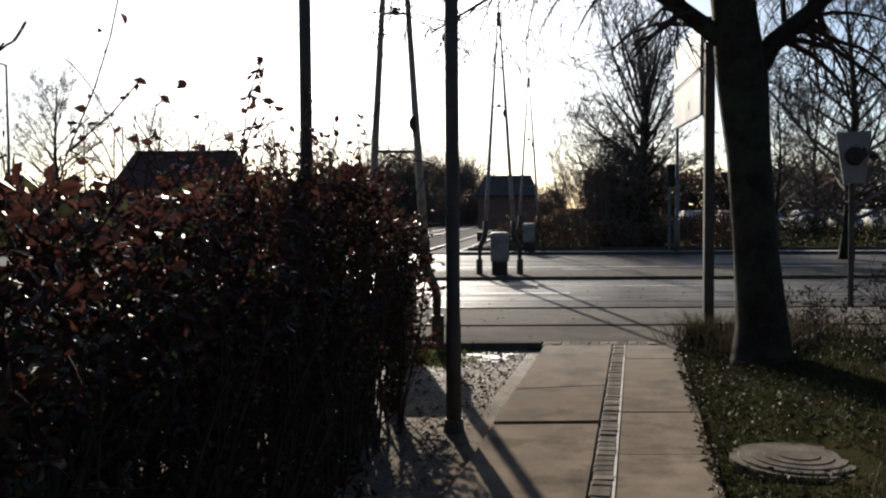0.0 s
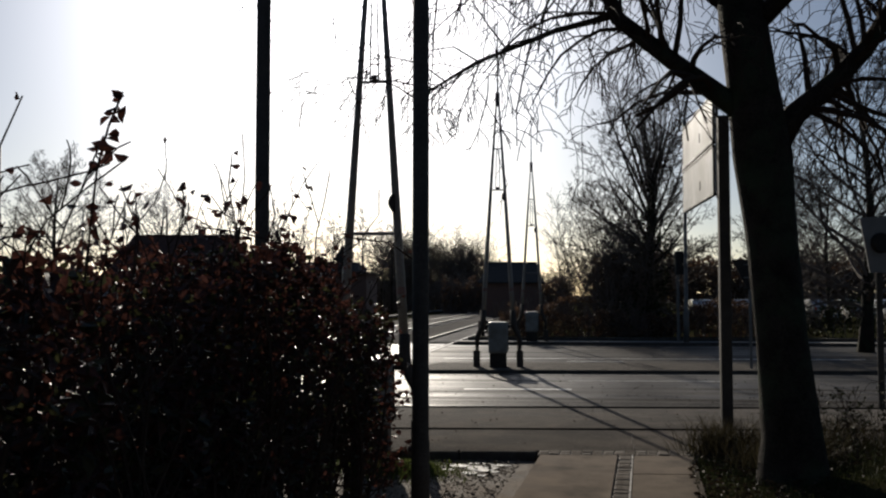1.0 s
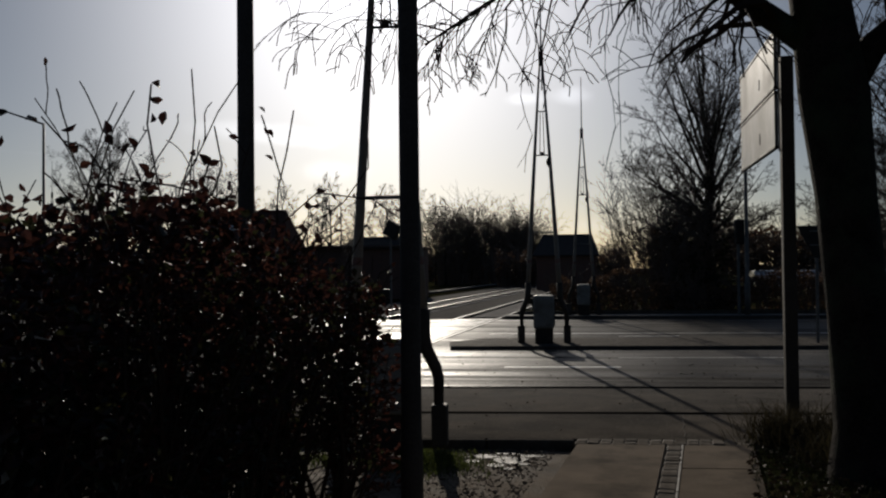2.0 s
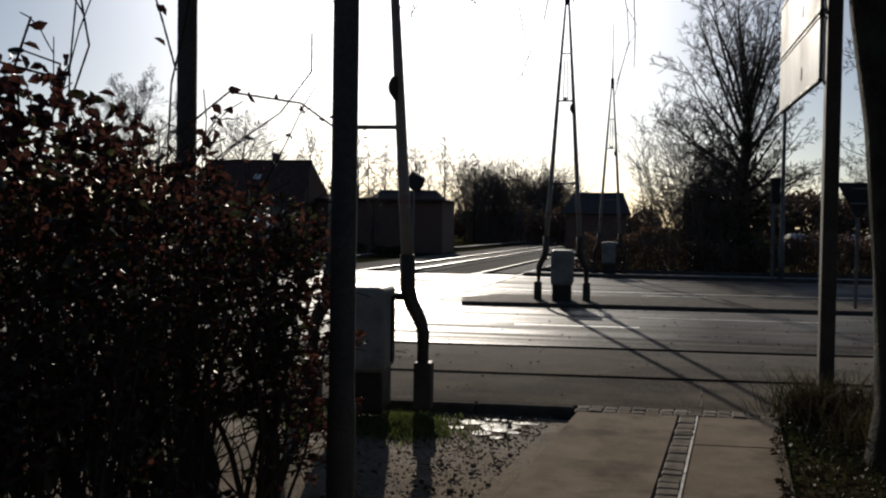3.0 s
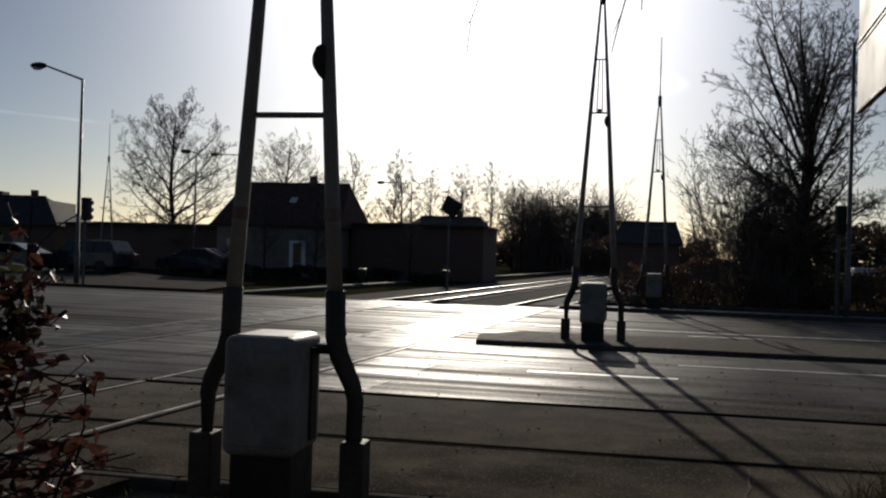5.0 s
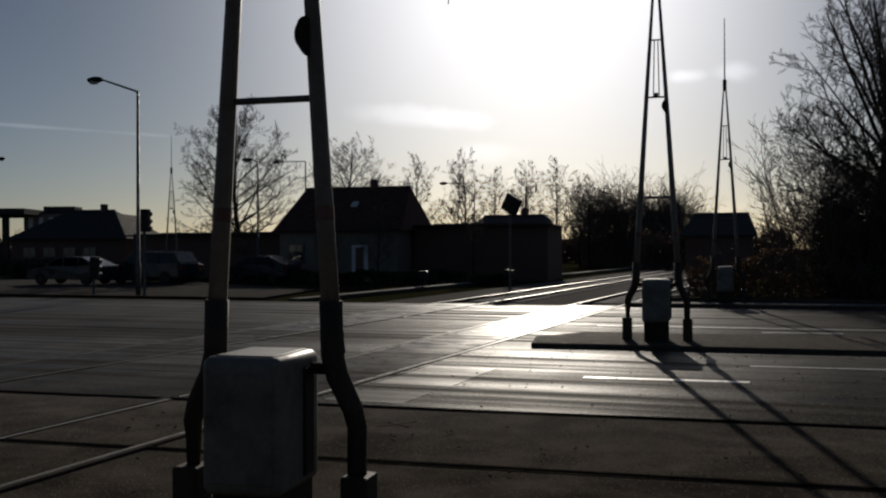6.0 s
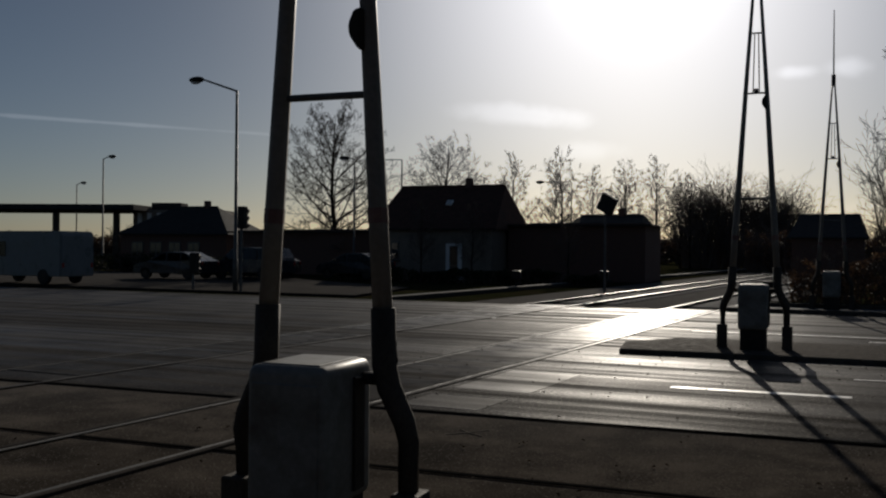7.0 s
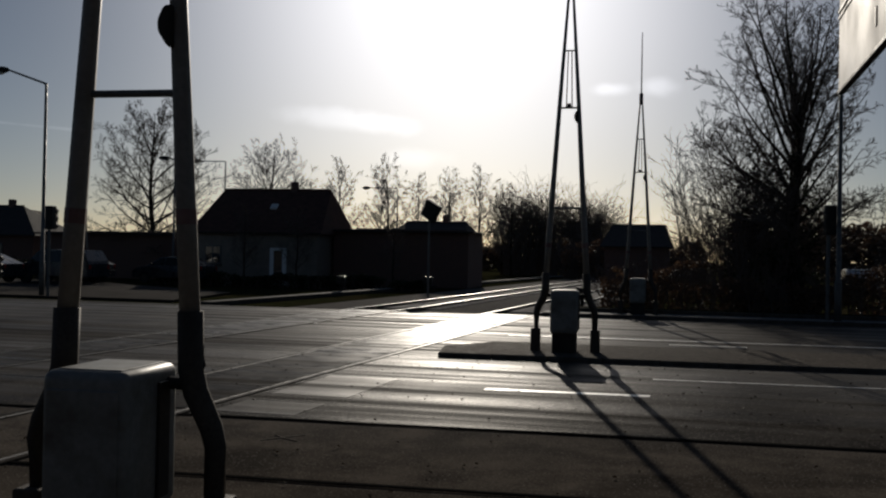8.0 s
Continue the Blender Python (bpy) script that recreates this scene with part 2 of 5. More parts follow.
M_BARK = surface("bark_dark", (0.013, 0.011, 0.009), (0.046, 0.038, 0.031), 6, 0.95, 1.0, fine=40, depth=0.03, stain=(0.04, 0.05, 0.03), stain_scale=2, spec=0.05)
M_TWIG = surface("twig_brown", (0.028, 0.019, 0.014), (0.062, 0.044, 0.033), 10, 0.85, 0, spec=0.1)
# Far twigs are coloured paler and greyer to stand in for distance haze.
M_TWIGF = surface("far_twig_hazed", (0.075, 0.06, 0.05), (0.15, 0.12, 0.10), 3, 0.9, 0, spec=0.2)
M_EVER = surface("shrub_leaf", (0.018, 0.024, 0.010), (0.042, 0.046, 0.022), 10, 0.7, 0, islands=0.5, seethrough=0.1, spec=0.1)
M_RUST = surface("shrub_leaf_brown", (0.05, 0.03, 0.018), (0.14, 0.085, 0.05), 10, 0.7, 0, islands=0.5, seethrough=0.25)
M_GALV = surface("galvanised_steel", (0.09, 0.09, 0.088), (0.17, 0.168, 0.16), 5, 0.6, 0.15, metal=0.3, fine=40, stain=(0.08, 0.075, 0.068), stain_scale=3)
M_POST = surface("weathered_post", (0.042, 0.037, 0.031), (0.09, 0.078, 0.066), 3, 0.7, 0.4, fine=50, stain=(0.045, 0.04, 0.033), stain_scale=2.0, spec=0.12)
M_BOX = surface("box_enamel", (0.14, 0.142, 0.13), (0.22, 0.222, 0.205), 3, 0.5, 0.1, fine=30, stain=(0.11, 0.102, 0.085), stain_scale=2.5, spec=0.3)
M_ARM = surface("arm_white_paint", (0.15, 0.133, 0.11), (0.24, 0.215, 0.18), 3, 0.5, 0.15, fine=30, stain=(0.15, 0.13, 0.105), stain_scale=3)
M_RED = surface("arm_red_paint", (0.11, 0.055, 0.045), (0.17, 0.085, 0.07), 3, 0.5, 0.15, fine=30, stain=(0.2, 0.12, 0.10), stain_scale=3)
M_BLACK = surface("black_metal", (0.010, 0.0095, 0.009), (0.03, 0.028, 0.026), 5, 0.55, 0.3, fine=50, stain=(0.04, 0.033, 0.026), stain_scale=3, spec=0.2)
M_RUBBER = surface("black_rubber", (0.012, 0.012, 0.012), (0.03, 0.03, 0.03), 5, 0.8, 0.2)
M_STEEL = surface("rail_steel", (0.03, 0.026, 0.022), (0.07, 0.062, 0.054), 4, 0.36, 0.1, fine=40, rough_var=0.08, matte=0.07)
M_BALLAST = surface("ballast", (0.03, 0.026, 0.022), (0.10, 0.09, 0.08), 9, 0.9, 1.0, fine=26, depth=0.06, matte=0.01)
M_SLEEPER = surface("sleeper", (0.10, 0.095, 0.09), (0.2, 0.19, 0.18), 6, 0.9, 0.5)
M_ISLAND = surface("island_setts", (0.032, 0.028, 0.023), (0.10, 0.087, 0.073), 9, 0.6, 1.0, fine=30, depth=0.05, matte=0.014, speck=0.2)
M_BRICK = surface("pale_brick_wall", (0.16, 0.135, 0.11), (0.26, 0.225, 0.185), 3, 0.85, 0.3, fine=30)
M_BRICKR = surface("red_brick_wall", (0.08, 0.045, 0.035), (0.14, 0.08, 0.06), 4, 0.85, 0.3, fine=30)
M_ROOF = surface("roof_tile", (0.05, 0.03, 0.025), (0.11, 0.06, 0.048), 3, 0.9, 0.4, fine=20, spec=0.08)
M_ROOFG = surface("roof_dark", (0.03, 0.03, 0.03), (0.065, 0.062, 0.06), 3, 0.9, 0.4, fine=20, spec=0.08)
M_WHITE = surface("white_paint", (0.66, 0.66, 0.64), (0.8, 0.8, 0.78), 4, 0.5, 0.1)
M_SIGNF = surface("sign_face", (0.12, 0.118, 0.108), (0.175, 0.172, 0.158), 1.5, 0.6, 0.05, stain=(0.21, 0.20, 0.183), stain_scale=2)
M_VAN = surface("van_paint", (0.15, 0.165, 0.17), (0.21, 0.225, 0.23), 2, 0.35, 0, fine=10)
M_CARD = surface("dark_car_paint", (0.015, 0.017, 0.022), (0.03, 0.033, 0.04), 2, 0.3, 0, fine=10)
M_CARS = surface("silver_car_paint", (0.30, 0.31, 0.32), (0.42, 0.43, 0.44), 2, 0.28, 0, metal=0.5, fine=10, objects=0.5)
M_GLASS = glass("window_glass", (0.02, 0.024, 0.028))
M_LAMPG = glass("lamp_glass", (0.55, 0.55, 0.52), 0.2)
M_REDG = glass("red_glass", (0.35, 0.03, 0.02), 0.15)
M_IRON = surface("cast_iron_concrete", (0.06, 0.052, 0.044), (0.16, 0.142, 0.12), 6, 0.75, 0.5, fine=60, matte=0.02)


# ---- mesh helpers ----
def part(name, bm, material, parent=None, label="", smooth=False):
    """Links a bmesh as one mesh object, under a thing or a part."""
    me = bpy.data.meshes.new(name)
    bm.to_mesh(me)
    bm.free()
    if smooth:
        for p in me.polygons:
            p.use_smooth = True
    me.materials.append(material)
    ob = new(name, me)
    if parent:
        ob.parent = parent
    if label:
        ob["label"] = label
    return ob


def raw(name, verts, faces, material, parent=None, label=""):
    me = bpy.data.meshes.new(name)
    me.from_pydata(verts, [], faces)
    me.materials.append(material)
    ob = new(name, me)
    if parent:
        ob.parent = parent
    if label:
        ob["label"] = label
    return ob


def thing(name, label, category, x=0, y=0, z=0, turn=0, group="", kind=""):
    ob = new(name)
    ob.empty_display_size = 0.2
    ob.matrix_basis = pose(x, y, z, 0, 0, turn)
    return tagged(ob, label, category, group, kind)


def box(bm, cx, cy, cz, sx, sy, sz, bevel=0.0, m=None, seg=2):
    r = bmesh.ops.create_cube(bm, size=1, matrix=(m or Matrix()) @ Matrix.Translation((cx, cy, cz)) @ Matrix.Diagonal((sx, sy, sz, 1)))
    if bevel:
        vs = set(r["verts"])
        es = [e for e in bm.edges if e.verts[0] in vs and e.verts[1] in vs]
        bmesh.ops.bevel(bm, geom=es, offset=bevel, segments=seg, affect="EDGES", profile=0.5)
    return bm


def cube(cx, cy, cz, sx, sy, sz, bevel=0.0, seg=2):
    return box(bmesh.new(), cx, cy, cz, sx, sy, sz, bevel, None, seg)


def rod(bm, p, q, r0, r1=None, n=10):
    r1 = r0 if r1 is None else r1
    p, q = Vector(p), Vector(q)
    d = q - p
    m = Matrix.Translation((p + q) / 2) @ d.to_track_quat("Z", "Y").to_matrix().to_4x4()
    bmesh.ops.create_cone(bm, cap_ends=True, segments=n, radius1=r0, radius2=max(r1, 0.0005), depth=d.length, matrix=m)
    return bm


def sweep(bm, pts, radii, n=8, flat=1.0):
    """A tube along points, with a radius at each."""
    rings = []
    for i, p in enumerate(pts):
        p = Vector(p)
        a = Vector(pts[max(i - 1, 0)])
        b = Vector(pts[min(i + 1, len(pts) - 1)])
        q = (b - a).to_track_quat("Z", "Y")
        rings.append([bm.verts.new(p + q @ Vector((math.cos(2 * math.pi * k / n) * radii[i], math.sin(2 * math.pi * k / n) * radii[i] * flat, 0))) for k in range(n)])
    for a, b in zip(rings, rings[1:]):
        for k in range(n):
            bm.faces.new((a[k], a[(k + 1) % n], b[(k + 1) % n], b[k]))
    bm.faces.new(rings[0][::-1])
    bm.faces.new(rings[-1])
    return bm


def prism(bm, outline, y0, y1):
    """An outline of (x, z) pushed out from y0 to y1."""
    a = [bm.verts.new((x, y0, z)) for x, z in outline]
    b = [bm.verts.new((x, y1, z)) for x, z in outline]
    bm.faces.new(a)
    bm.faces.new(b[::-1])
    k = len(a)
    for i in range(k):
        bm.faces.new((a[i], b[i], b[(i + 1) % k], a[(i + 1) % k]))
    bmesh.ops.recalc_face_normals(bm, faces=bm.faces)
    return bm


def sheet(outline, z0, z1):
    """A flat plate from a list of (x, y)."""
    bm = bmesh.new()
    a = [bm.verts.new((x, y, z0)) for x, y in outline]
    b = [bm.verts.new((x, y, z1)) for x, y in outline]
    bm.faces.new(a[::-1])
    bm.faces.new(b)
    k = len(a)
    for i in range(k):
        bm.faces.new((a[i], a[(i + 1) % k], b[(i + 1) % k], b[i]))
    bmesh.ops.recalc_face_normals(bm, faces=bm.faces)
    return bm


def tubes(segs, n):
    """Vertices and faces of many tapered sticks (p, q, r0, r1)."""
    verts, faces = [], []
    ang = [(math.cos(2 * math.pi * k / n), math.sin(2 * math.pi * k / n)) for k in range(n)]
    for p, q, r0, r1 in segs:
        d = q - p
        u = d.cross(Vector((0.31, 0.2, 0.9)) if abs(d.z) < 0.8 * d.length else Vector((1, 0.1, 0))).normalized()
        v = d.cross(u).normalized()
        i = len(verts)
        verts += [p + (u * c + v * s) * r0 for c, s in ang] + [q + (u * c + v * s) * r1 for c, s in ang]
        faces += [(i + k, i + (k + 1) % n, i + n + (k + 1) % n, i + n + k) for k in range(n)]
    return verts, faces


def grow(segs, rng, p, d, length, r, level, steps=4, kids=4, droop=0.0, spread=0.7, wob=0.15, shrink=0.62, start=0.3, thin=0.55, rmin=0.004):
    """Grows a branch of short sticks with side branches; level 0 has none."""
    step = length / steps
    marks = []
    for i in range(steps):
        d = (d + Vector((rng.gauss(0, wob), rng.gauss(0, wob), rng.gauss(0, wob) - droop * (i + 1) / steps))).normalized()
        q = p + d * step
        ra, rb = r * (1 - 0.75 * i / steps), r * (1 - 0.75 * (i + 1) / steps)
        segs.append((p, q, max(ra, rmin), max(rb, rmin * 0.8)))
        marks.append((p.copy(), q.copy(), d.copy(), rb))
        p = q
    if level > 0:
        for k in range(kids):
            f = start + (1 - start) * (k + rng.random()) / kids
            i = min(int(f * steps), steps - 1)
            a, b, dd, rr = marks[i]
            o = a.lerp(b, rng.random())
            side = Vector((rng.gauss(0, 1), rng.gauss(0, 1), rng.gauss(0, 0.6)))
            side = (side - dd * side.dot(dd)).normalized()
            nd = (dd * (1 - spread * 0.5) + side * spread).normalized()
            grow(segs, rng, o, nd, length * shrink * (1.1 - 0.5 * f) * rng.uniform(0.75, 1.2), max(rr * thin, rmin), level - 1, steps, kids, droop, spread, wob, shrink, start * 0.6, thin, rmin)


def leaves(name, places, size, material, parent, rng, curl=0.25, label="", flat=False):
    """Many small four-cornered, folded leaves at the places given."""
    verts, faces = [], []
    for p in places:
        s = size * rng.uniform(0.6, 1.25)
        e = Euler((rng.uniform(-0.4, 0.4), rng.uniform(-0.4, 0.4), rng.uniform(0, 6.28))) if flat else Euler((rng.uniform(0, 6.28), rng.uniform(0, 6.28), rng.uniform(0, 6.28)))
        m = e.to_matrix()
        i = len(verts)
        for v in ((0, -0.5, 0), (0.3, -0.1, curl), (0.22, 0.25, curl), (0, 0.55, 0), (-0.22, 0.25, curl), (-0.3, -0.1, curl)):
            verts.append(Vector(p) + m @ (Vector(v) * s))
        faces += [(i, i + 1, i + 2, i + 3), (i, i + 3, i + 4, i + 5)]
    ob = raw(name, verts, faces, material, parent, label)
    ob["kind"] = "stuff"
    return ob


# ---- ground, road, pavement ----
def plate(name, outline, z0, z1, material, kind="structure", label="", category="", parent=None):
    ob = part(name, sheet(outline, z0, z1), material, parent)
    return tagged(ob, label, category, "", kind)


def askew(x, y):
    """The road runs slightly askew to the path."""
    k = 0.07 if y < 25.5 else max(0.0, 0.07 * (35 - y) / 9.5)
    return (x, y + k * x)


def rect(x0, x1, y0, y1):
    return [askew(x0, y0), askew(x1, y0), askew(x1, y1), askew(x0, y1)]


def terrain():
    """One sheet to the horizon, finer near the path, gently uneven."""
    xs = [-900, -400, -200, -100, -60, -35, -20, -12] + [-8 + 0.25 * i for i in range(65)] + [12, 20, 35, 60, 100, 200, 400, 900]
    ys = [-300, -100, -40, -20, -8] + [-4 + 0.25 * i for i in range(60)] + [14, 20, 36, 60, 100, 200, 400, 1500]
    verts, faces = [], []
    for y in ys:
        for x in xs:
            near = -9 < x < 9 and -5 < y < 11
            h = (noise.noise((x * 0.9, y * 0.9, 0)) * 0.05 + noise.noise((x * 3, y * 3, 4)) * 0.025 - 0.07) if near else -0.12
            if near and x < 0.1 + (y - 11.5) * 0.11 and y > 4.4:
                h -= 0.16
            if near and x > 1.75 + (y - 11.5) * 0.1:
                h += min(0.16, 0.1 * (x - 1.75 - (y - 11.5) * 0.1)) + 0.02
            verts.append((x, y, h))
    w = len(xs)
    for j in range(len(ys) - 1):
        for i in range(w - 1):
            faces.append((j * w + i, j * w + i + 1, (j + 1) * w + i + 1, (j + 1) * w + i))
    ob = raw("ground", verts, faces, M_GRASS)
    for p in ob.data.polygons:
        p.use_smooth = True
    return tagged(ob, "rough winter grass and earth reaching the horizon", "ground", "", "structure")


terrain()
KERB_Y = 11.38
plate("road_cycle_track", rect(-60, 60, KERB_Y + 0.12, 13.18), -0.3, 0.0, M_ASPH, label="dark worn asphalt strip beside the road", category="road")
plate("road_shoulder", rect(-60, 60, 13.2, 15.56), -0.3, 0.006, M_ASPH, label="dark worn asphalt shoulder of the road", category="road")
plate("road_lane_near", rect(-80, 80, 15.58, 21.9), -0.3, 0.012, M_LANE, label="sun-glazed grey asphalt lane", category="road")
plate("traffic_island", [askew(-2.9, 22.0), askew(80, 22.0), askew(80, 24.4), askew(-2.4, 24.4), askew(-3.1, 23.2)], -0.3, 0.085, M_ISLAND, label="low stone-set island between the lanes", category="traffic island")
plate("road_lane_left", rect(-80, 80, 21.95, 25.0), -0.3, 0.008, M_LANEF, label="grey asphalt beside the rails", category="road")
plate("road_lane_far", rect(-80, 80, 25.02, 34.0), -0.3, 0.004, M_LANEF, label="grey asphalt far lane shining in the sun", category="road")
plate("pavement_far", rect(-3.0, 80, 34.1, 35.6), -0.3, 0.09, M_ASPH, label="dark far pavement behind its kerb", category="pavement")
plate("verge_far", rect(-2.6, 80, 35.75, 37.5), -0.3, 0.17, M_GRASS, label="dark grass verge behind the far pavement", category="verge")
plate("side_road", [(-16.5, 36.6), (-70, 36.6), (-120, 52), (-120, 64), (-60, 58), (-30, 52), (-18, 44)], -0.3, -0.02, M_SIDE, label="asphalt of the side road and forecourt", category="road")
plate("gravel_corner", [(-3.6, 5.0), (-0.55, 5.0), (-0.02, KERB_Y - 0.12), (-6, KERB_Y - 0.12)], -0.3, -0.09, M_SOIL, label="wet gravel and earth beside the slab path", category="ground")


def seam(name, x0, x1, y, w, z, rng, label):
    """A wavering tar seam."""
    bm = bmesh.new()
    prev = None
    k = 90
    for i in range(k + 1):
        x = x0 + (x1 - x0) * i / k
        yy = askew(x, y)[1] + 0.02 * noise.noise((x * 1.3, y, 0)) + 0.01 * noise.noise((x * 5, y, 2))
        ww = w * (1 + 0.5 * noise.noise((x * 2.2, y, 7)))
        cur = [bm.verts.new((x, yy - ww / 2, z)), bm.verts.new((x, yy - ww / 2, z + 0.012)), bm.verts.new((x, yy + ww / 2, z + 0.012))]
        if prev:
            bm.faces.new((prev[0], cur[0], cur[1], prev[1]))
            bm.faces.new((prev[1], cur[1], cur[2], prev[2]))
        prev = cur
    return tagged(part(name, bm, M_TAR), label, "road joint", "", "structure")


srng = random.Random(3)
seam("road_joint_1", -30, 30, 13.19, 0.05, 0.004, srng, "dark tarred joint across worn asphalt")
seam("road_joint_2", -30, 30, 15.57, 0.07, 0.01, srng, "dark tarred joint along the lane's edge")


def kerb_row(name, x0, x1, y, depth, z0, z1, length, label, slope=0.0):
    """A row of single kerb stones."""
    top = tagged(new(name), label, "kerb", "", "structure")
    shared = part("kerb_stone", cube(0, 0, (z0 + z1) / 2, length - 0.012, depth, z1 - z0, 0.012, 1), M_KERB, top)
    k = int((x1 - x0) / length)
    for i in range(k):
        ob = shared if i == 0 else new("kerb_stone", shared.data)
        ob.parent = top
        x = x0 + (i + 0.5) * length
        ob.matrix_basis = pose(x, askew(x, y)[1], 0.003 * math.sin(i * 7.1), 0, 0, 0.3 * math.sin(i * 3.3) + (4.0 if y < 25 else 0))
    return top


kerb_row("kerb_near", -9.0, 0.0, KERB_Y + 0.05, 0.10, -0.25, 0.002, 0.9, "dark granite kerb between gravel and asphalt")
kerb_row("kerb_island", -2.9, 19.6, 21.95, 0.08, -0.1, 0.092, 0.9, "granite kerb of the traffic island")
kerb_row("kerb_far", -2.9, 33.0, 34.05, 0.12, -0.1, 0.12, 1.0, "granite kerb of the far pavement")
kerb_row("kerb_verge", -2.6, 33.0, 35.68, 0.12, -0.1, 0.21, 1.0, "granite edging before the far verge")


def painted(name, x0, x1, y, w, z, label):
    return plate(name, rect(x0, x1, y - w / 2, y + w / 2), z - 0.004, z + 0.004, M_PAINT, label=label, category="road marking")


painted("lane_marking_1", -1.38, 0.65, 18.36, 0.14, 0.014, "worn white dash on the near lane")
painted("lane_marking_2", 0.64, 3.9, 20.05, 0.07, 0.014, "thin worn white line on the near lane")
painted("lane_marking_3", -2.6, 9.0, 26.9, 0.12, 0.006, "worn white line on the far lane")
painted("lane_marking_4", 0.8, 2.3, 25.9, 0.12, 0.006, "short white dash on the far lane")
painted("lane_marking_5", -9.0, -7.6, 28.5, 0.12, 0.006, "worn white dash beside the rails")


def scratch(name, pts, w, z, material, label):
    """A thin line of uneven width through points."""
    lft, rgt = [], []
    for i, (x, y) in enumerate(pts):
        a, b = pts[max(i - 1, 0)], pts[min(i + 1, len(pts) - 1)]
        nx, ny = b[0] - a[0], b[1] - a[1]
        k = w / 2 / math.hypot(nx, ny) * (0.7 + 0.6 * ((i * 37) % 10) / 10)
        lft.append((x - ny * k, y + nx * k))
        rgt.append((x + ny * k, y - nx * k))
    return tagged(part(name, sheet(rgt + lft[::-1], z - 0.01, z), material), label, "road mark", "", "structure")


scratch("road_crack", [(1.12, 11.7), (1.15, 11.95), (1.14, 12.2), (1.19, 12.45), (1.19, 12.7), (1.22, 12.95), (1.21, 13.1)], 0.016, 0.005, M_SETT, "pale sand-filled crack in the asphalt")
scratch("road_scratch_1", [(-2.62, 14.35), (-2.5, 14.5), (-2.35, 14.72)], 0.014, 0.012, M_SETT, "white scratch on the asphalt")
scratch("road_scratch_2", [(-2.6, 14.62), (-2.45, 14.5), (-2.3, 14.42)], 0.012, 0.013, M_SETT, "short white scratch on the asphalt")
# asphalt patches of other ages beside the rails
def patch(name, x0, x1, y0, y1, z, material, skew=0.0):
    return plate(name, [(x0, y0), (x1, y0), (x1 + skew, y1), (x0 + skew, y1)], z - 0.02, z, material, label="smoother repaired asphalt patch", category="road patch")


patch("road_patch_1", -3.72, -2.75, 16.95, 18.8, 0.016, M_PATCH, 0.06)
patch("road_patch_2", -3.78, -2.85, 15.62, 16.4, 0.016, M_PATCH, 0.04)
patch("road_patch_3", -9.0, -6.4, 17.2, 19.4, 0.016, M_LANE, 0.2)

# ---- railway ----
SLOPE = 0.045


def track_x(y, off=0.0):
    return -3.95 + off + SLOPE * (y - 16)


def rail(name, off, y0, y1, z, parent):
    """A rail of true section: foot, web and head."""
    bm = bmesh.new()
    sec = [(-0.07, -0.15), (0.07, -0.15), (0.07, -0.135), (0.012, -0.12), (0.012, -0.045), (0.036, -0.035), (0.036, -0.004), (0.03, 0), (-0.03, 0), (-0.036, -0.004), (-0.036, -0.035), (-0.012, -0.045), (-0.012, -0.12), (-0.07, -0.135)]
    rings = []
    for y in (y0, 0.5 * (y0 + y1), y1):
        rings.append([bm.verts.new((track_x(y, off) + a, y, z + b)) for a, b in sec])
    k = len(sec)
    for a, b in zip(rings, rings[1:]):
        for i in range(k):
            bm.faces.new((a[i], a[(i + 1) % k], b[(i + 1) % k], b[i]))
    bm.faces.new(rings[0][::-1])
    bm.faces.new(rings[-1])
    bmesh.ops.recalc_face_normals(bm, faces=bm.faces)
    return part(name, bm, M_STEEL, parent)


def track(off, label):
    top = thing("railway_track", label, "railway track", group="railway tracks")
    rail("rail", off, -15, 320, 0.024, top)
    rail("rail", off - 1.5, -15, 320, 0.024, top)
    # sleepers beyond the crossing
    sl = part("sleeper", cube(0, 0, -0.14, 2.5, 0.25, 0.16, 0.02, 1), M_SLEEPER, top)
    sl.matrix_basis = pose(track_x(37.2, off - 0.75), 37.2, 0)
    for i in range(1, 90):
        y = 37.2 + 0.65 * i
        ob = new("sleeper", sl.data)
        ob.parent = top
        ob.matrix_basis = pose(track_x(y, off - 0.75), y, 0)
    # flangeway grooves and panels in the crossing
    for o in (0.0, -1.5):
        s = 1 if o else -1
        part("flangeway", sheet([(track_x(y, off + o) + s * a, y) for y, a in ((8, 0.04), (34.0, 0.04), (34.0, 0.10), (8, 0.10))], 0.012, 0.0175), M_RUBBER, top)
    for i in range(10):
        y0 = 15.62 + 1.84 * i
        y1 = y0 + 1.82
        part("crossing_panel", sheet([(track_x(y0, off) - 0.11, y0), (track_x(y1, off) - 0.11, y1), (track_x(y1, off) - 1.39, y1), (track_x(y0, off) - 1.39, y0)], -0.1, 0.022), M_PANEL, top)
    return top


track(0.0, "shining railway track set in smooth crossing panels")
track(-4.3, "second railway track crossing the road")
plate("ballast_bed", [(-11.8, 34.3), (-2.2, 34.3), (10.5, 320), (0.5, 320)], -0.3, -0.1, M_BALLAST, label="dark stone ballast under the tracks", category="ballast")
plate("ballast_bed_near", [(-12.2, -15), (-3.6, -15), (-2.9, 8.0), (-11.0, 8.0)], -0.3, -0.085, M_BALLAST, label="dark stone ballast of the tracks before the crossing", category="ballast")
plate("crossing_approach", [(-11.0, 8.0), (-3.4, 8.0), (-3.0, 11.3), (-11.0, 10.8)], -0.3, -0.01, M_ASPH, label="asphalt beside the rails", category="road")
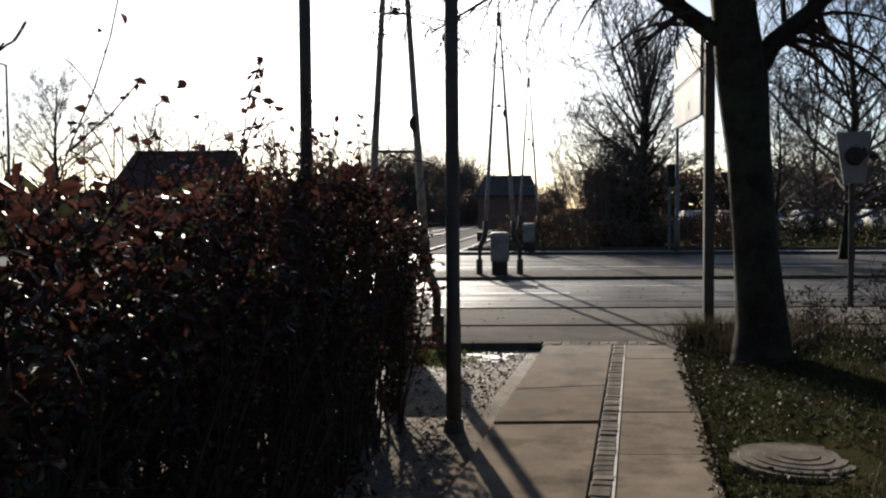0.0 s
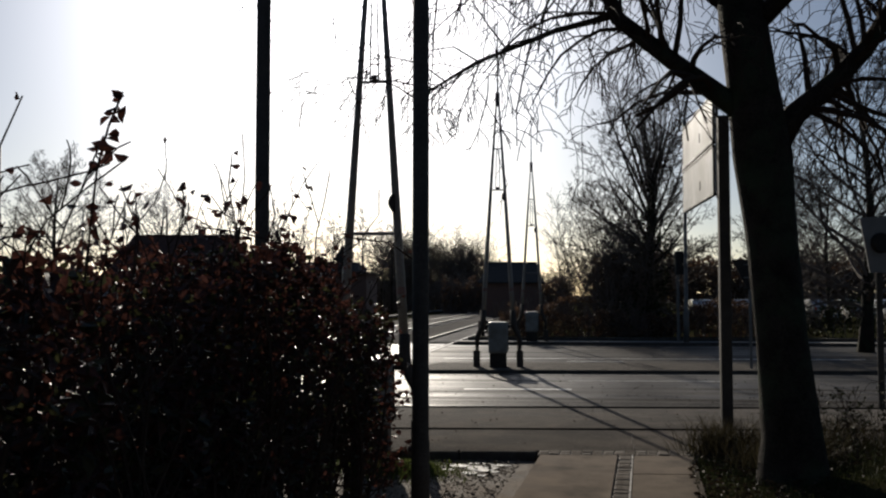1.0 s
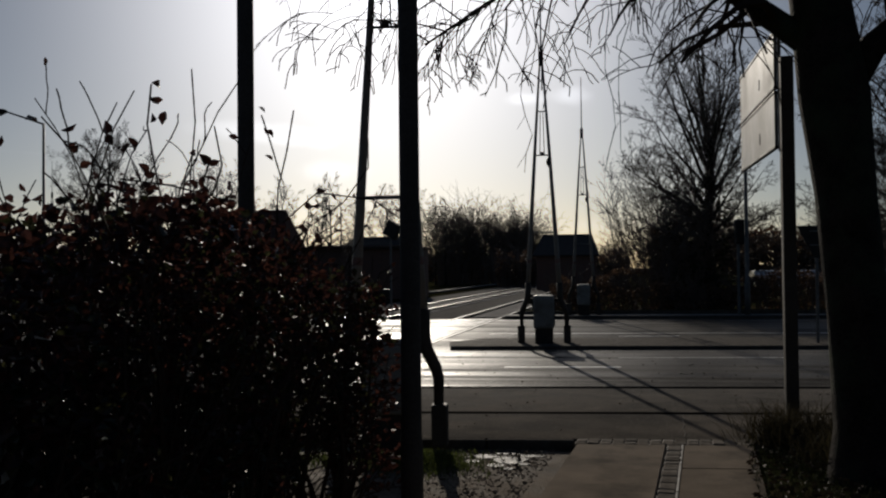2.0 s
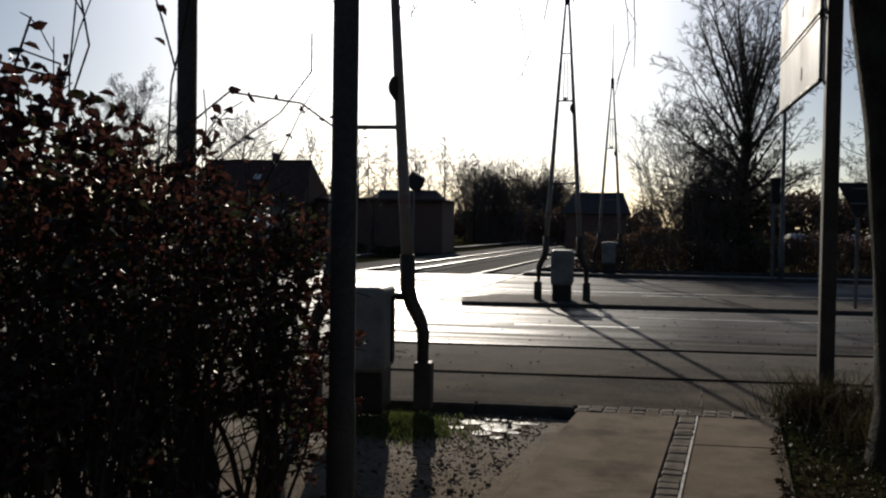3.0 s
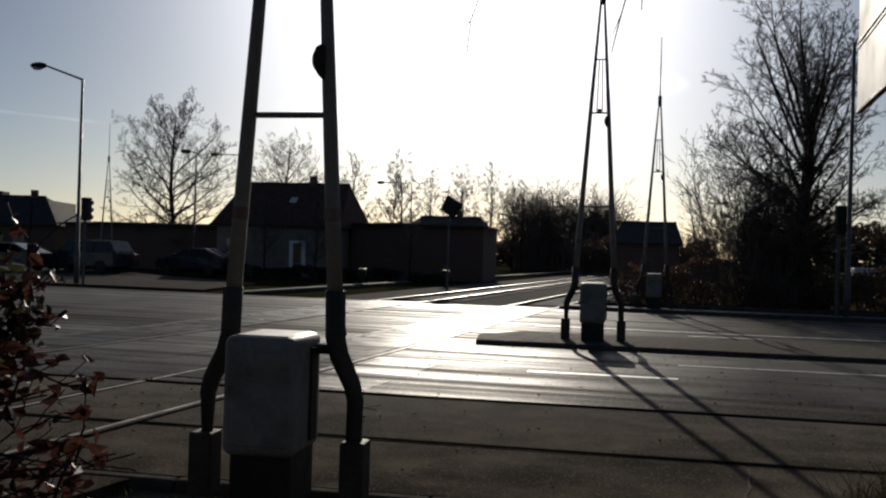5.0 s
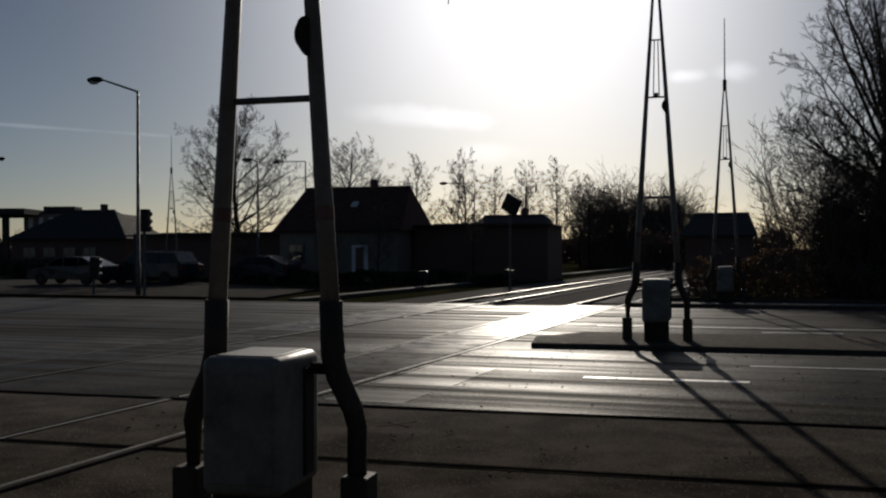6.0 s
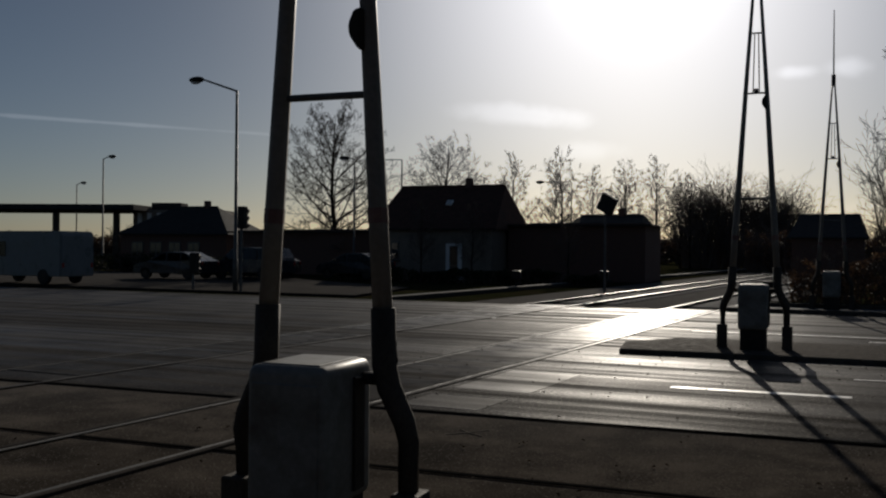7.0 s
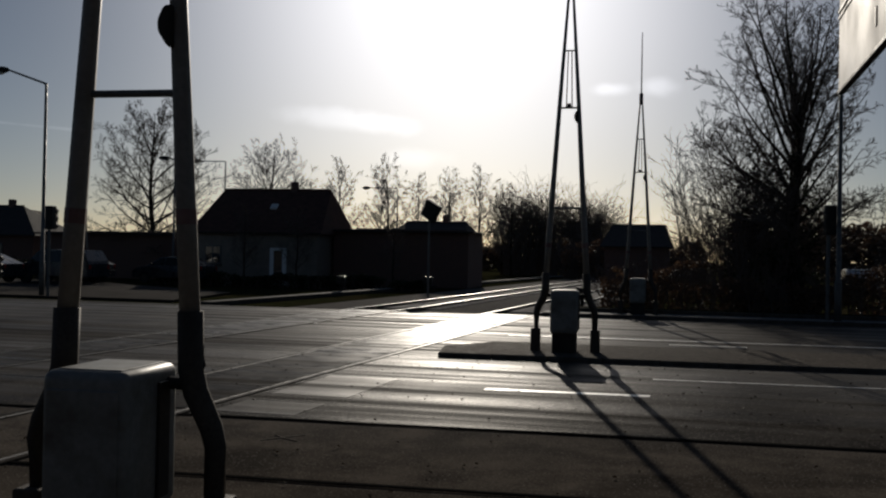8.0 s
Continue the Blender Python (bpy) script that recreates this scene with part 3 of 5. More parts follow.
plate("platform_edge", [(-14.6, 35.0), (-14.1, 35.0), (-10.0, 110), (-10.8, 110)], -0.2, 0.05, M_KERB, label="pale concrete edging along the tracks", category="kerb")

# ---- slab path ----
U = Vector((0.11, 0.994))


def path_point(s, w):
    return (0.05 - s * U.x + w, KERB_Y + 0.03 - s * U.y + 0.06 * w)


path = tagged(new("pavement_path"), "worn concrete slab path with a cobbled dividing strip", "pavement", "", "structure")


def slab(s0, s1, w0, w1, z=0.0, t0=0.0, t1=0.0):
    """One slab between two joints, each of which may run askew."""
    g = 0.006
    o = [path_point(s0 + g + t0, w0 + g), path_point(s0 + g - t0, w1 - g), path_point(s1 - g - t1, w1 - g), path_point(s1 - g + t1, w0 + g)]
    return part("slab", sheet(o, -0.12, z), M_SLAB, path)


prng = random.Random(8)
slab(0.2, 3.05, 0.0, 0.872, 0.002, 0.0, 0.10)
slab(3.125, 4.60, 0.0, 0.872, 0.012, 0.10, 0.02)
for a, b in ((4.61, 5.9), (5.91, 7.4), (7.41, 9.0), (9.01, 10.6), (10.61, 12.2), (12.21, 14), (14.01, 15.6), (15.61, 17.2), (17.21, 18.8), (18.81, 20.4), (20.41, 22)):
    slab(a, b, 0.0, 0.872, prng.uniform(-0.008, 0.004))
for a, b in ((0.2, 1.3), (1.31, 1.9), (1.905, 4.2), (4.205, 5.6), (5.605, 8.0), (8.005, 10.5), (10.505, 14), (14.005, 17), (17.005, 19.5), (19.505, 22)):
    slab(a, b, 1.048, 1.72, prng.uniform(-0.004, 0.004))
sett = part("sett", cube(0, 0, -0.03, 0.118, 0.14, 0.09, 0.010, 1), M_SETT, path)
first = True
for i in range(176):
    s = 0.25 + i * 0.122
    for w in (0.96,):
        ob = sett if first else new("sett", sett.data)
        first = False
        ob.parent = path
        x, y = path_point(s, w)
        ob.matrix_basis = pose(x + prng.uniform(-0.006, 0.006), y, prng.uniform(-0.014, 0.002), prng.uniform(-3, 3), prng.uniform(-3, 3), 90 - 6 + prng.uniform(-4, 4))
for row in range(2):
    for i in range(16):
        ob = new("sett", sett.data)
        ob.parent = path
        x, y = path_point(0.13 - row * 0.145, 0.03 + i * 0.123)
        ob.matrix_basis = pose(x, y, prng.uniform(-0.012, 0.0), prng.uniform(-3, 3), prng.uniform(-3, 3), prng.uniform(-4, 4))
for k in range(11):
    o = [path_point(0.22 + 2 * k, 1.026), path_point(0.22 + 2 * k, 1.044), path_point(2.2 + 2 * k, 1.044), path_point(2.2 + 2 * k, 1.026)]
    part("edging_strip", sheet(o, -0.1, 0.006), M_EDGE, path, "pale mortar line beside the cobbles")
plate("path_bed", [path_point(0.0, 0.0), path_point(0.0, 1.72), path_point(22, 1.72), path_point(22, 0.0)], -0.2, -0.022, M_SOIL, label="earth bed under the slabs", category="ground")


def blob_sheet(cx, cy, rx, ry, seed, n=40):
    return [(cx + rx * math.cos(2 * math.pi * i / n) * (1 + 0.35 * noise.noise((math.cos(2 * math.pi * i / n) * 1.5, math.sin(2 * math.pi * i / n) * 1.5, seed))),
             cy + ry * math.sin(2 * math.pi * i / n) * (1 + 0.35 * noise.noise((math.cos(2 * math.pi * i / n) * 1.5, math.sin(2 * math.pi * i / n) * 1.5, seed + 5)))) for i in range(n)]


for px_, py_, pr_, pq_, ps_ in ((-0.60, 10.78, 0.16, 0.17, 2), (-0.85, 10.92, 0.12, 0.08, 3), (-0.42, 10.98, 0.12, 0.06, 4), (-0.72, 10.52, 0.09, 0.07, 5), (-0.95, 10.68, 0.07, 0.06, 6), (-0.47, 10.6, 0.07, 0.05, 7), (-0.66, 11.08, 0.14, 0.04, 8), (-0.58, 10.38, 0.05, 0.05, 9)):
    plate("puddle", blob_sheet(px_, py_, pr_, pq_, ps_), -0.1, -0.084, M_WET, label="shallow puddle shining on the gravel", category="puddle")


# ---- level-crossing barriers ----
def barrier(x, y, turn=0, lamp_z=2.84):
    top = thing("level_crossing_barrier", "raised level-crossing barrier with two white arms and counterweights", "barrier", x, y, 0, turn, "level crossing barriers")
    bm = cube(0, -0.12, 0.19, 0.40, 0.46, 0.42, 0.02)
    part("pedestal", bm, M_BLACK, top, "black steel pedestal")
    b = part("drive_box", cube(0, -0.14, 0.71, 0.46, 0.56, 0.74, 0.055, 4), M_BOX, top, "pale enamelled drive box", True)
    part("box_lid", cube(0, -0.14, 1.079, 0.34, 0.44, 0.012, 0.005, 2), M_BOX, b)
    part("access_door", cube(0, -0.424, 0.70, 0.38, 0.012, 0.58, 0.005, 1), M_BOX, b)
    part("hinge_cover", cube(0.236, -0.05, 0.70, 0.02, 0.12, 0.6, 0.005, 1), M_BLACK, b)
    rod_bm = rod(bmesh.new(), (-0.42, 0.02, 0.98), (0.42, 0.02, 0.98), 0.035, n=12)
    part("axle", rod_bm, M_BLACK, top)
    for s in (-1, 1):
        low = sweep(bmesh.new(), [(s * 0.505, 0, 0.12), (s * 0.505, 0, 0.66), (s * 0.48, 0, 0.76), (s * 0.39, 0, 0.94), (s * 0.36, 0, 1.06), (s * 0.352, 0, 1.36)], [0.060, 0.064, 0.068, 0.074, 0.076, 0.077], 8, 0.9)
        part("lower_arm", low, M_POST, top, "dark grey lower arm bent outwards", True)
        part("counterweight", cube(s * 0.515, 0, 0.19, 0.16, 0.19, 0.42, 0.016), M_POST, top, "dark iron counterweight")
        up = part("arm", sweep(bmesh.new(), [(s * 0.352, 0, 1.28), (s * 0.314, 0, 1.9), (s * 0.274, 0, 2.55), (s * 0.153, 0, 4.5), (s * 0.03, 0, 6.38)], [0.064, 0.062, 0.058, 0.042, 0.026], 8, 0.85), M_ARM, top, "white painted barrier arm", True)
        part("reflector_band", sweep(bmesh.new(), [(s * 0.3195, 0, 1.81), (s * 0.3146, 0, 1.89)], [0.0645, 0.064], 8, 0.87), M_RED, up, "faded red band")
    for z, r in ((2.5, 0.02), (4.25, 0.016), (5.25, 0.014)):
        h = 0.352 - 0.322 * (z - 1.28) / 5.22
        part("rung", rod(bmesh.new(), (-h, 0, z), (h, 0, z), r, n=8), M_GALV, top)
    for xb in (-0.05, 0.05):
        part("inner_bar", rod(bmesh.new(), (xb, 0, 4.25), (xb * 0.6, 0, 5.25), 0.010, n=8), M_GALV, top)
    part("wind_damper", cube(0, -0.01, 4.28, 0.07, 0.05, 0.09, 0.01), M_BLACK, top)
    part("apex_clamp", cube(0, 0, 6.45, 0.11, 0.09, 0.34, 0.015), M_BLACK, top, "dark clamp at the tip")
    part("tip_pole", rod(bmesh.new(), (0, 0, 6.55), (0, 0, 8.45), 0.022, 0.012, 8), M_ARM, top)
    lamp = prism(bmesh.new(), [(a - 0.0617 * (lamp_z - 2.84), lamp_z + b) for a, b in ((0.25, -0.12), (0.225, -0.11), (0.172, -0.03), (0.168, 0.03), (0.20, 0.10), (0.25, 0.11))], -0.09, 0.05)
    bmesh.ops.bevel(lamp, geom=lamp.edges[:], offset=0.012, segments=1, affect="EDGES")
    part("warning_lamp", lamp, M_BLACK, top, "dark warning lamp on the arm")
    part("cable", sweep(bmesh.new(), [(0.37, 0.03, 1.25), (0.41, 0.03, 1.18), (0.42, 0.03, 1.08), (0.38, 0.03, 0.98)], [0.008] * 4, 6), M_RUBBER, top)
    return top


near_barrier = barrier(-1.85, 11.05, 4)
island_barrier = barrier(-0.93, 22.95, 2, 4.08)
island_barrier.location.z = 0.07
copy_thing(island_barrier, pose(-0.2, 35.2, 0.09, 0, 0, 0))
copy_thing(island_barrier, pose(-31.2, 52.0, -0.1, 0, 0, 15))


# ---- posts and signs ----
def post(x, y, h, r, label, name="steel_post"):
    top = thing(name, label, "post", x, y, -0.1)
    part("shaft", sweep(bmesh.new(), [(0, 0, 0), (0, 0, 0.9), (0, 0, 0.95), (0, 0, h)], [r * 1.12, r * 1.1, r, r * 0.95], 14), M_POST, top, smooth=True)
    part("collar", rod(bmesh.new(), (0, 0, 0), (0, 0, 0.12), r * 1.6, r * 1.3, 14), M_POST, top)
    return top


post(-0.785, 6.87, 6.6, 0.058, "grey weathered steel post beside the hedge end")
post(-2.45, 8.69, 8.0, 0.066, "tall grey steel post rising behind the hedge")


def direction_sign():
    top = thing("direction_sign", "two white sign boards seen edge-on on a dark steel post", "road sign", 2.215, 11.85, -0.05)
    part("post", cube(0, 0, 1.98, 0.13, 0.13, 4.0, 0.012), M_POST, top, "dark square steel post")
    m = pose(0, 0, 0, 0, 0, -0.7)
    for z in (3.35, 3.98):
        bm = bmesh.new()
        box(bm, -0.08, 1.38, z, 0.035, 2.5, 0.56, 0.012, m)
        b = part("board", bm, M_SIGNF, top, "white sign board")
        bm = bmesh.new()
        for e in (-0.29, 0.29):
            box(bm, -0.08, 1.38, z + e, 0.05, 2.52, 0.025, 0.004, m)
        part("edge_profile", bm, M_BLACK, b)
        bm = bmesh.new()
        box(bm, -0.102, 1.1, z - 0.08, 0.004, 0.05, 0.12, 0, m)
        part("mark", bm, M_BLACK, b)
    bm = bmesh.new()
    box(bm, -0.055, 0.07, 3.66, 0.03, 0.06, 1.3, 0.004, m)
    part("bracket", bm, M_BLACK, top)
    return top


direction_sign()


def yield_sign(x, y):
    top = thing("yield_sign", "triangular road sign seen from behind on a grey pole", "road sign", x, y, 0)
    part("pole", rod(bmesh.new(), (0, 0, 0), (0, 0, 2.6), 0.035, n=12), M_GALV, top)
    pl = part("plate", prism(bmesh.new(), [(-0.42, 2.62), (0.42, 2.62), (0.06, 1.92), (-0.06, 1.92)], -0.05, -0.03), M_BLACK, top, "dark grey back of the plate")
    for z in (2.2, 2.5):
        part("rail_bracket", cube(0, -0.065, z, 0.3, 0.03, 0.03), M_GALV, pl)
    return top


yield_sign(4.95, 22.95)


def signal_back(x, y):
    top = thing("lane_signal", "back of a signal with a pale board and black hood", "traffic signal", x, y, -0.1)
    part("pole", rod(bmesh.new(), (0, 0, 0), (0, 0, 3.0), 0.05, n=12), M_POST, top, "dark pole")
    b = part("backing_board", prism(bmesh.new(), [(-0.30, 3.12), (0.30, 3.16), (0.2, 2.25), (-0.16, 2.25)], -0.07, -0.04), M_SIGNF, top, "pale tapered backing board")
    part("lamp_housing", rod(bmesh.new(), (0.02, -0.06, 2.72), (0.02, -0.16, 2.72), 0.17, 0.14, 16), M_BLACK, b)
    part("hood", sweep(bmesh.new(), [(0.12, -0.02, 2.78), (0.3, 0.06, 2.76), (0.46, 0.12, 2.72)], [0.12, 0.09, 0.06], 8), M_BLACK, b)
    return top


signal_back(5.4, 15.95)
post(6.3, 15.6, 9.0, 0.14, "thick dark utility pole by the verge shrubs", "utility_pole")


def verge_shrub(x, y, h, seed, n):
    rng = random.Random(seed)
    top = thing("verge_shrub", "leafless tangled shrub on the verge", "shrub", x, y, -0.05, 0, "verge shrubs")
    segs, pts = [], []
    for i in range(n):
        grow(segs, rng, Vector((rng.gauss(0, 0.15), rng.gauss(0, 0.15), -0.05)), Vector((rng.gauss(0, 0.45), rng.gauss(0, 0.45), 1)), h * rng.uniform(0.6, 1.1), 0.009, 2, 5, 4, 0.05, 0.6, 0.14, 0.5, 0.2, 0.6, 0.003)
    for p in segs:
        if rng.random() < 0.12:
            pts.append(tuple(p[1]))
    v, f = tubes(segs, 4)
    tagged(raw("twig_mass", v, f, M_TWIG, top), kind="stuff")
    leaves("leaf_mass", pts, 0.05, M_EVER, top, rng)
    return top


for vx, vy, vh, vs_, vn in ((3.1, 11.3, 0.9, 1, 9), (3.9, 11.9, 0.8, 2, 14), (4.6, 11.0, 1.2, 3, 26), (5.3, 11.8, 1.3, 4, 26), (6.2, 10.8, 1.3, 5, 26), (2.9, 10.4, 0.5, 6, 14), (3.6, 9.6, 0.45, 7, 14)):
    verge_shrub(vx, vy, vh, vs_, vn)


def manhole():
    top = thing("manhole_cover", "round worn concrete manhole cover set in the grass", "manhole cover", 1.70, 5.76, -0.025)
    part("ring", rod(bmesh.new(), (0, 0, -0.15), (0, 0, 0.05), 0.47, 0.46, 40), M_IRON, top)
    for i, r in enumerate((0.41, 0.33, 0.24, 0.15)):
        bm = bmesh.new()
        bmesh.ops.create_cone(bm, cap_ends=True, segments=36, radius1=r, radius2=r - 0.012, depth=0.02, matrix=Matrix.Translation((0, 0, 0.052 + 0.007 * i)))
        part("cover_ring", bm, M_IRON, top)
    return top


manhole()


# ---- foreground tree ----
def limb(segs, pts, radii, rng, sub, kids, length, droop, level=2, rmin=0.005):
    """A thick limb through given points that throws side branches."""
    vs = [Vector(p) for p in pts]
    for i in range(len(vs) - 1):
        k = 4
        for j in range(k):
            a, b = vs[i].lerp(vs[i + 1], j / k), vs[i].lerp(vs[i + 1], (j + 1) / k)
            d = (vs[i + 1] - vs[i]).normalized()
            ra = radii[i] + (radii[i + 1] - radii[i]) * j / k
            if i >= sub:
                for _ in range(kids):
                    side = Vector((rng.gauss(0, 1), rng.gauss(0, 1), rng.gauss(0.1, 0.6)))
                    side = (side - d * side.dot(d)).normalized()
                    grow(segs, rng, a.lerp(b, rng.random()), (d * 0.5 + side * 0.8).normalized(), length * rng.uniform(0.5, 1.2), max(ra * 0.35, rmin * 2), level, 5, 4, droop, 0.75, 0.16, 0.6, 0.2, 0.55, rmin)


def street_tree():
    rng = random.Random(21)
    top = thing("street_tree", "bare dark-barked street tree with drooping twigs and a forked trunk", "tree", 2.40, 9.75, -0.05)
    bm = bmesh.new()
    sweep(bm, [(0.03, 0, -0.1), (0.02, 0, 0.12), (0.0, 0, 0.5), (-0.07, 0, 1.4), (-0.15, 0, 2.4), (-0.22, 0, 3.2), (-0.32, 0, 3.9), (-0.42, 0, 4.8), (-0.44, 0.05, 6.2), (-0.35, 0.1, 8.0)], [0.44, 0.34, 0.275, 0.24, 0.235, 0.27, 0.25, 0.22, 0.16, 0.09], 18)
    for v in bm.verts:
        n = noise.noise(v.co * 3.0) * 0.035 + noise.noise(Vector((v.co.x * 9, v.co.y * 9, v.co.z * 2))) * 0.02
        v.co += Vector((v.co.x, v.co.y, 0)).normalized() * n
    trunk = part("trunk", bm, M_BARK, top, smooth=True)
    paths = [
        ([(-0.25, 0, 3.5), (-0.64, -0.02, 3.8), (-1.1, -0.05, 4.15), (-1.6, -0.1, 4.55), (-1.9, -0.2, 5.25), (-2.1, -0.4, 6.3)], [0.12, 0.10, 0.085, 0.075, 0.055, 0.03]),
        ([(-1.62, -0.1, 4.58), (-2.2, 0.1, 4.5), (-3.0, 0.3, 4.25), (-3.7, 0.5, 3.9)], [0.035, 0.028, 0.02, 0.01]),
        ([(-0.12, 0, 3.25), (0.1, 0.05, 3.6), (0.5, 0.05, 3.93), (0.8, 0.1, 4.25), (1.25, 0.15, 4.95), (2.2, 0.2, 5.8)], [0.13, 0.115, 0.10, 0.085, 0.06, 0.03]),
        ([(-0.42, 0, 4.6), (-0.8, 0.2, 5.0), (-1.5, 0.5, 5.45), (-2.6, 0.8, 5.9), (-4.0, 1.0, 6.1), (-5.2, 1.2, 5.9)], [0.11, 0.09, 0.075, 0.055, 0.04, 0.02]),
        ([(-0.35, 0, 4.4), (0.1, -0.2, 4.85), (0.9, -0.5, 5.3), (2.0, -0.8, 5.9)], [0.11, 0.09, 0.07, 0.03]),
        ([(-0.3, 0.0, 5.2), (-0.5, -0.7, 5.8), (-0.9, -1.8, 6.3), (-1.2, -3.0, 6.4)], [0.09, 0.07, 0.05, 0.025]),
        ([(-0.3, 0.0, 5.6), (-0.3, 0.9, 6.2), (-0.5, 2.0, 6.7), (-0.8, 3.2, 6.6)], [0.08, 0.07, 0.05, 0.025]),
    ]
    for pts, radii in paths:
        bm = sweep(bmesh.new(), pts, radii, 10)
        part("limb", bm, M_BARK, top, smooth=True)
    segs = []
    for i, (pts, radii) in enumerate(paths):
        limb(segs, pts, radii, rng, 1, 2, 1.8, 0.38)
    limb(segs, [(-0.3, 0, 5.6), (-0.28, 0.08, 7.0), (-0.25, 0.1, 8.2)], [0.12, 0.1, 0.06], rng, 0, 2, 2.0, 0.2)
    segs = [s for s in segs if s[1].z > ((3.15 if s[1].y < 0.2 else 3.6) if s[1].x < 0 else 2.7)]
    for hang in ([(-2.2, 0.1, 4.5), (-2.02, 0.06, 4.0), (-2.06, 0.02, 3.5), (-1.98, 0.0, 3.0), (-2.07, 0.0, 2.63)],
                 [(-2.9, 0.28, 4.3), (-2.7, 0.1, 3.8), (-2.78, 0.02, 3.3), (-2.68, -0.03, 2.95), (-2.75, -0.03, 2.63)],
                 [(-1.9, 0.0, 4.55), (-1.85, 0.02, 3.9), (-1.95, 0.0, 3.3), (-1.94, 0.0, 2.82)],
                 [(-0.9, 0.1, 4.1), (-0.72, 0.12, 3.5), (-0.6, 0.1, 3.05)]):
        vs = [Vector(p) for p in hang]
        for a, b in zip(vs, vs[1:]):
            mid = a.lerp(b, 0.5) + Vector((rng.gauss(0, 0.02), rng.gauss(0, 0.02), 0))
            segs += [(a, mid, 0.004, 0.0034), (mid, b, 0.0034, 0.0024)]
            segs.append((mid, mid + Vector((rng.uniform(-0.12, 0.12), rng.uniform(-0.1, 0.1), -0.12)), 0.0026, 0.0018))
    v, f = tubes(segs, 4)
    raw("crown", v, f, M_TWIG, top, "fine drooping bare twigs")
    return top


street_tree()


# ---- hedge ----
def hedge():
    rng = random.Random(5)
    top = thing("beech_hedge", "tall clipped beech hedge with withered red-brown leaves", "hedge", 0, 0, 0)
    x0, x1, y0, y1, h = -2.35, -1.12, -1.6, 8.0, 1.84

    def height(y):
        return h - 0.05 + 0.25 * math.exp(-((y - 5.25) / 0.75) ** 2) + 0.09 * noise.noise((y * 0.9, 1, 0)) + 0.15 * noise.noise((y * 2.7, 3, 0)) - max(0, y - 6.8) * 0.25

    segs = []
    for i in range(420):
        p = Vector((rng.uniform(x0 + 0.15, x1 - 0.1), rng.uniform(y0, y1 - 0.1), -0.1))
        grow(segs, rng, p, Vector((rng.gauss(0, 0.12), rng.gauss(0, 0.12), 1)), height(p.y) * rng.uniform(0.75, 1.0), rng.uniform(0.008, 0.022), 1, 6, 7, -0.02, 0.65, 0.10, 0.34, 0.15, 0.5, 0.003)
    # long shoots above the clipped top
    for i in range(120):
        y = rng.uniform(0.5, y1)
        p = Vector((rng.uniform(x0 + 0.1, x1 - 0.1), y, height(y) - 0.3))
        grow(segs, rng, p, Vector((rng.gauss(0.05, 0.25), rng.gauss(0, 0.25), 1)), rng.uniform(0.4, 0.85), 0.0055, 1, 6, 2, 0.08, 0.6, 0.12, 0.4, 0.4, 0.6, 0.003)
    # the long single shoots that stand out
    bare, clad = [], []
    for pts, leafy in (([(-1.58, 3.66, 1.7), (-1.55, 3.66, 2.05), (-1.53, 3.66, 2.25), (-1.49, 3.66, 2.4), (-1.44, 3.66, 2.52)], 3),
                       ([(-2.3, 3.2, 1.75), (-2.22, 3.2, 2.02), (-2.08, 3.2, 2.32), (-2.0, 3.2, 2.55), (-1.94, 3.2, 2.8)], 2),
                       ([(-2.2, 3.2, 2.05), (-2.02, 3.25, 2.22), (-1.9, 3.3, 2.38)], 2),
                       ([(-2.0, 6.66, 1.8), (-1.99, 6.66, 2.3), (-1.96, 6.66, 2.6), (-1.98, 6.66, 2.9)], 0),
                       ([(-1.45, 6.52, 1.8), (-1.43, 6.52, 2.2), (-1.38, 6.52, 2.4), (-1.34, 6.52, 2.62)], 0),
                       ([(-1.41, 6.52, 2.25), (-1.47, 6.52, 2.45), (-1.52, 6.52, 2.6)], 1),
                       ([(-1.4, 5.5, 1.9), (-1.42, 5.5, 2.1), (-1.38, 5.52, 2.25)], 2),
                       ([(-1.6, 5.6, 1.9), (-1.66, 5.6, 2.15), (-1.72, 5.62, 2.42), (-1.7, 5.62, 2.6)], 1),
                       ([(-1.3, 5.7, 1.9), (-1.45, 5.72, 2.1), (-1.68, 5.75, 2.16), (-1.95, 5.8, 2.2)], 2),
                       ([(-1.75, 6.2, 1.8), (-1.68, 6.2, 2.1), (-1.62, 6.22, 2.3), (-1.66, 6.22, 2.5)], 0),
                       ([(-1.5, 6.7, 2.0), (-1.3, 6.8, 2.2), (-1.0, 6.9, 2.16), (-0.85, 6.95, 2.05)], 1),
                       ([(-1.95, 7.4, 1.7), (-1.6, 7.5, 2.02), (-1.35, 7.55, 2.2), (-1.2, 7.6, 2.42), (-1.2, 7.6, 2.62)], 0)):
        vs = [Vector(p) for p in pts]
        for a, b in zip(vs, vs[1:]):
            for k in range(3):
                p, q = a.lerp(b, k / 3), a.lerp(b, (k + 1) / 3)
                j = Vector((rng.gauss(0, 0.006), rng.gauss(0, 0.006), 0))
                bare.append((p, q + j * 0, 0.005, 0.004))
                for _ in range(leafy):
                    if rng.random() < 0.6:
                        clad.append(tuple(q + Vector((rng.gauss(0, 0.025), rng.gauss(0, 0.02), rng.gauss(0, 0.02)))))
    segs = [s for s in segs if s[1].x < x1 + 0.22 and s[1].y < y1 + 0.25]
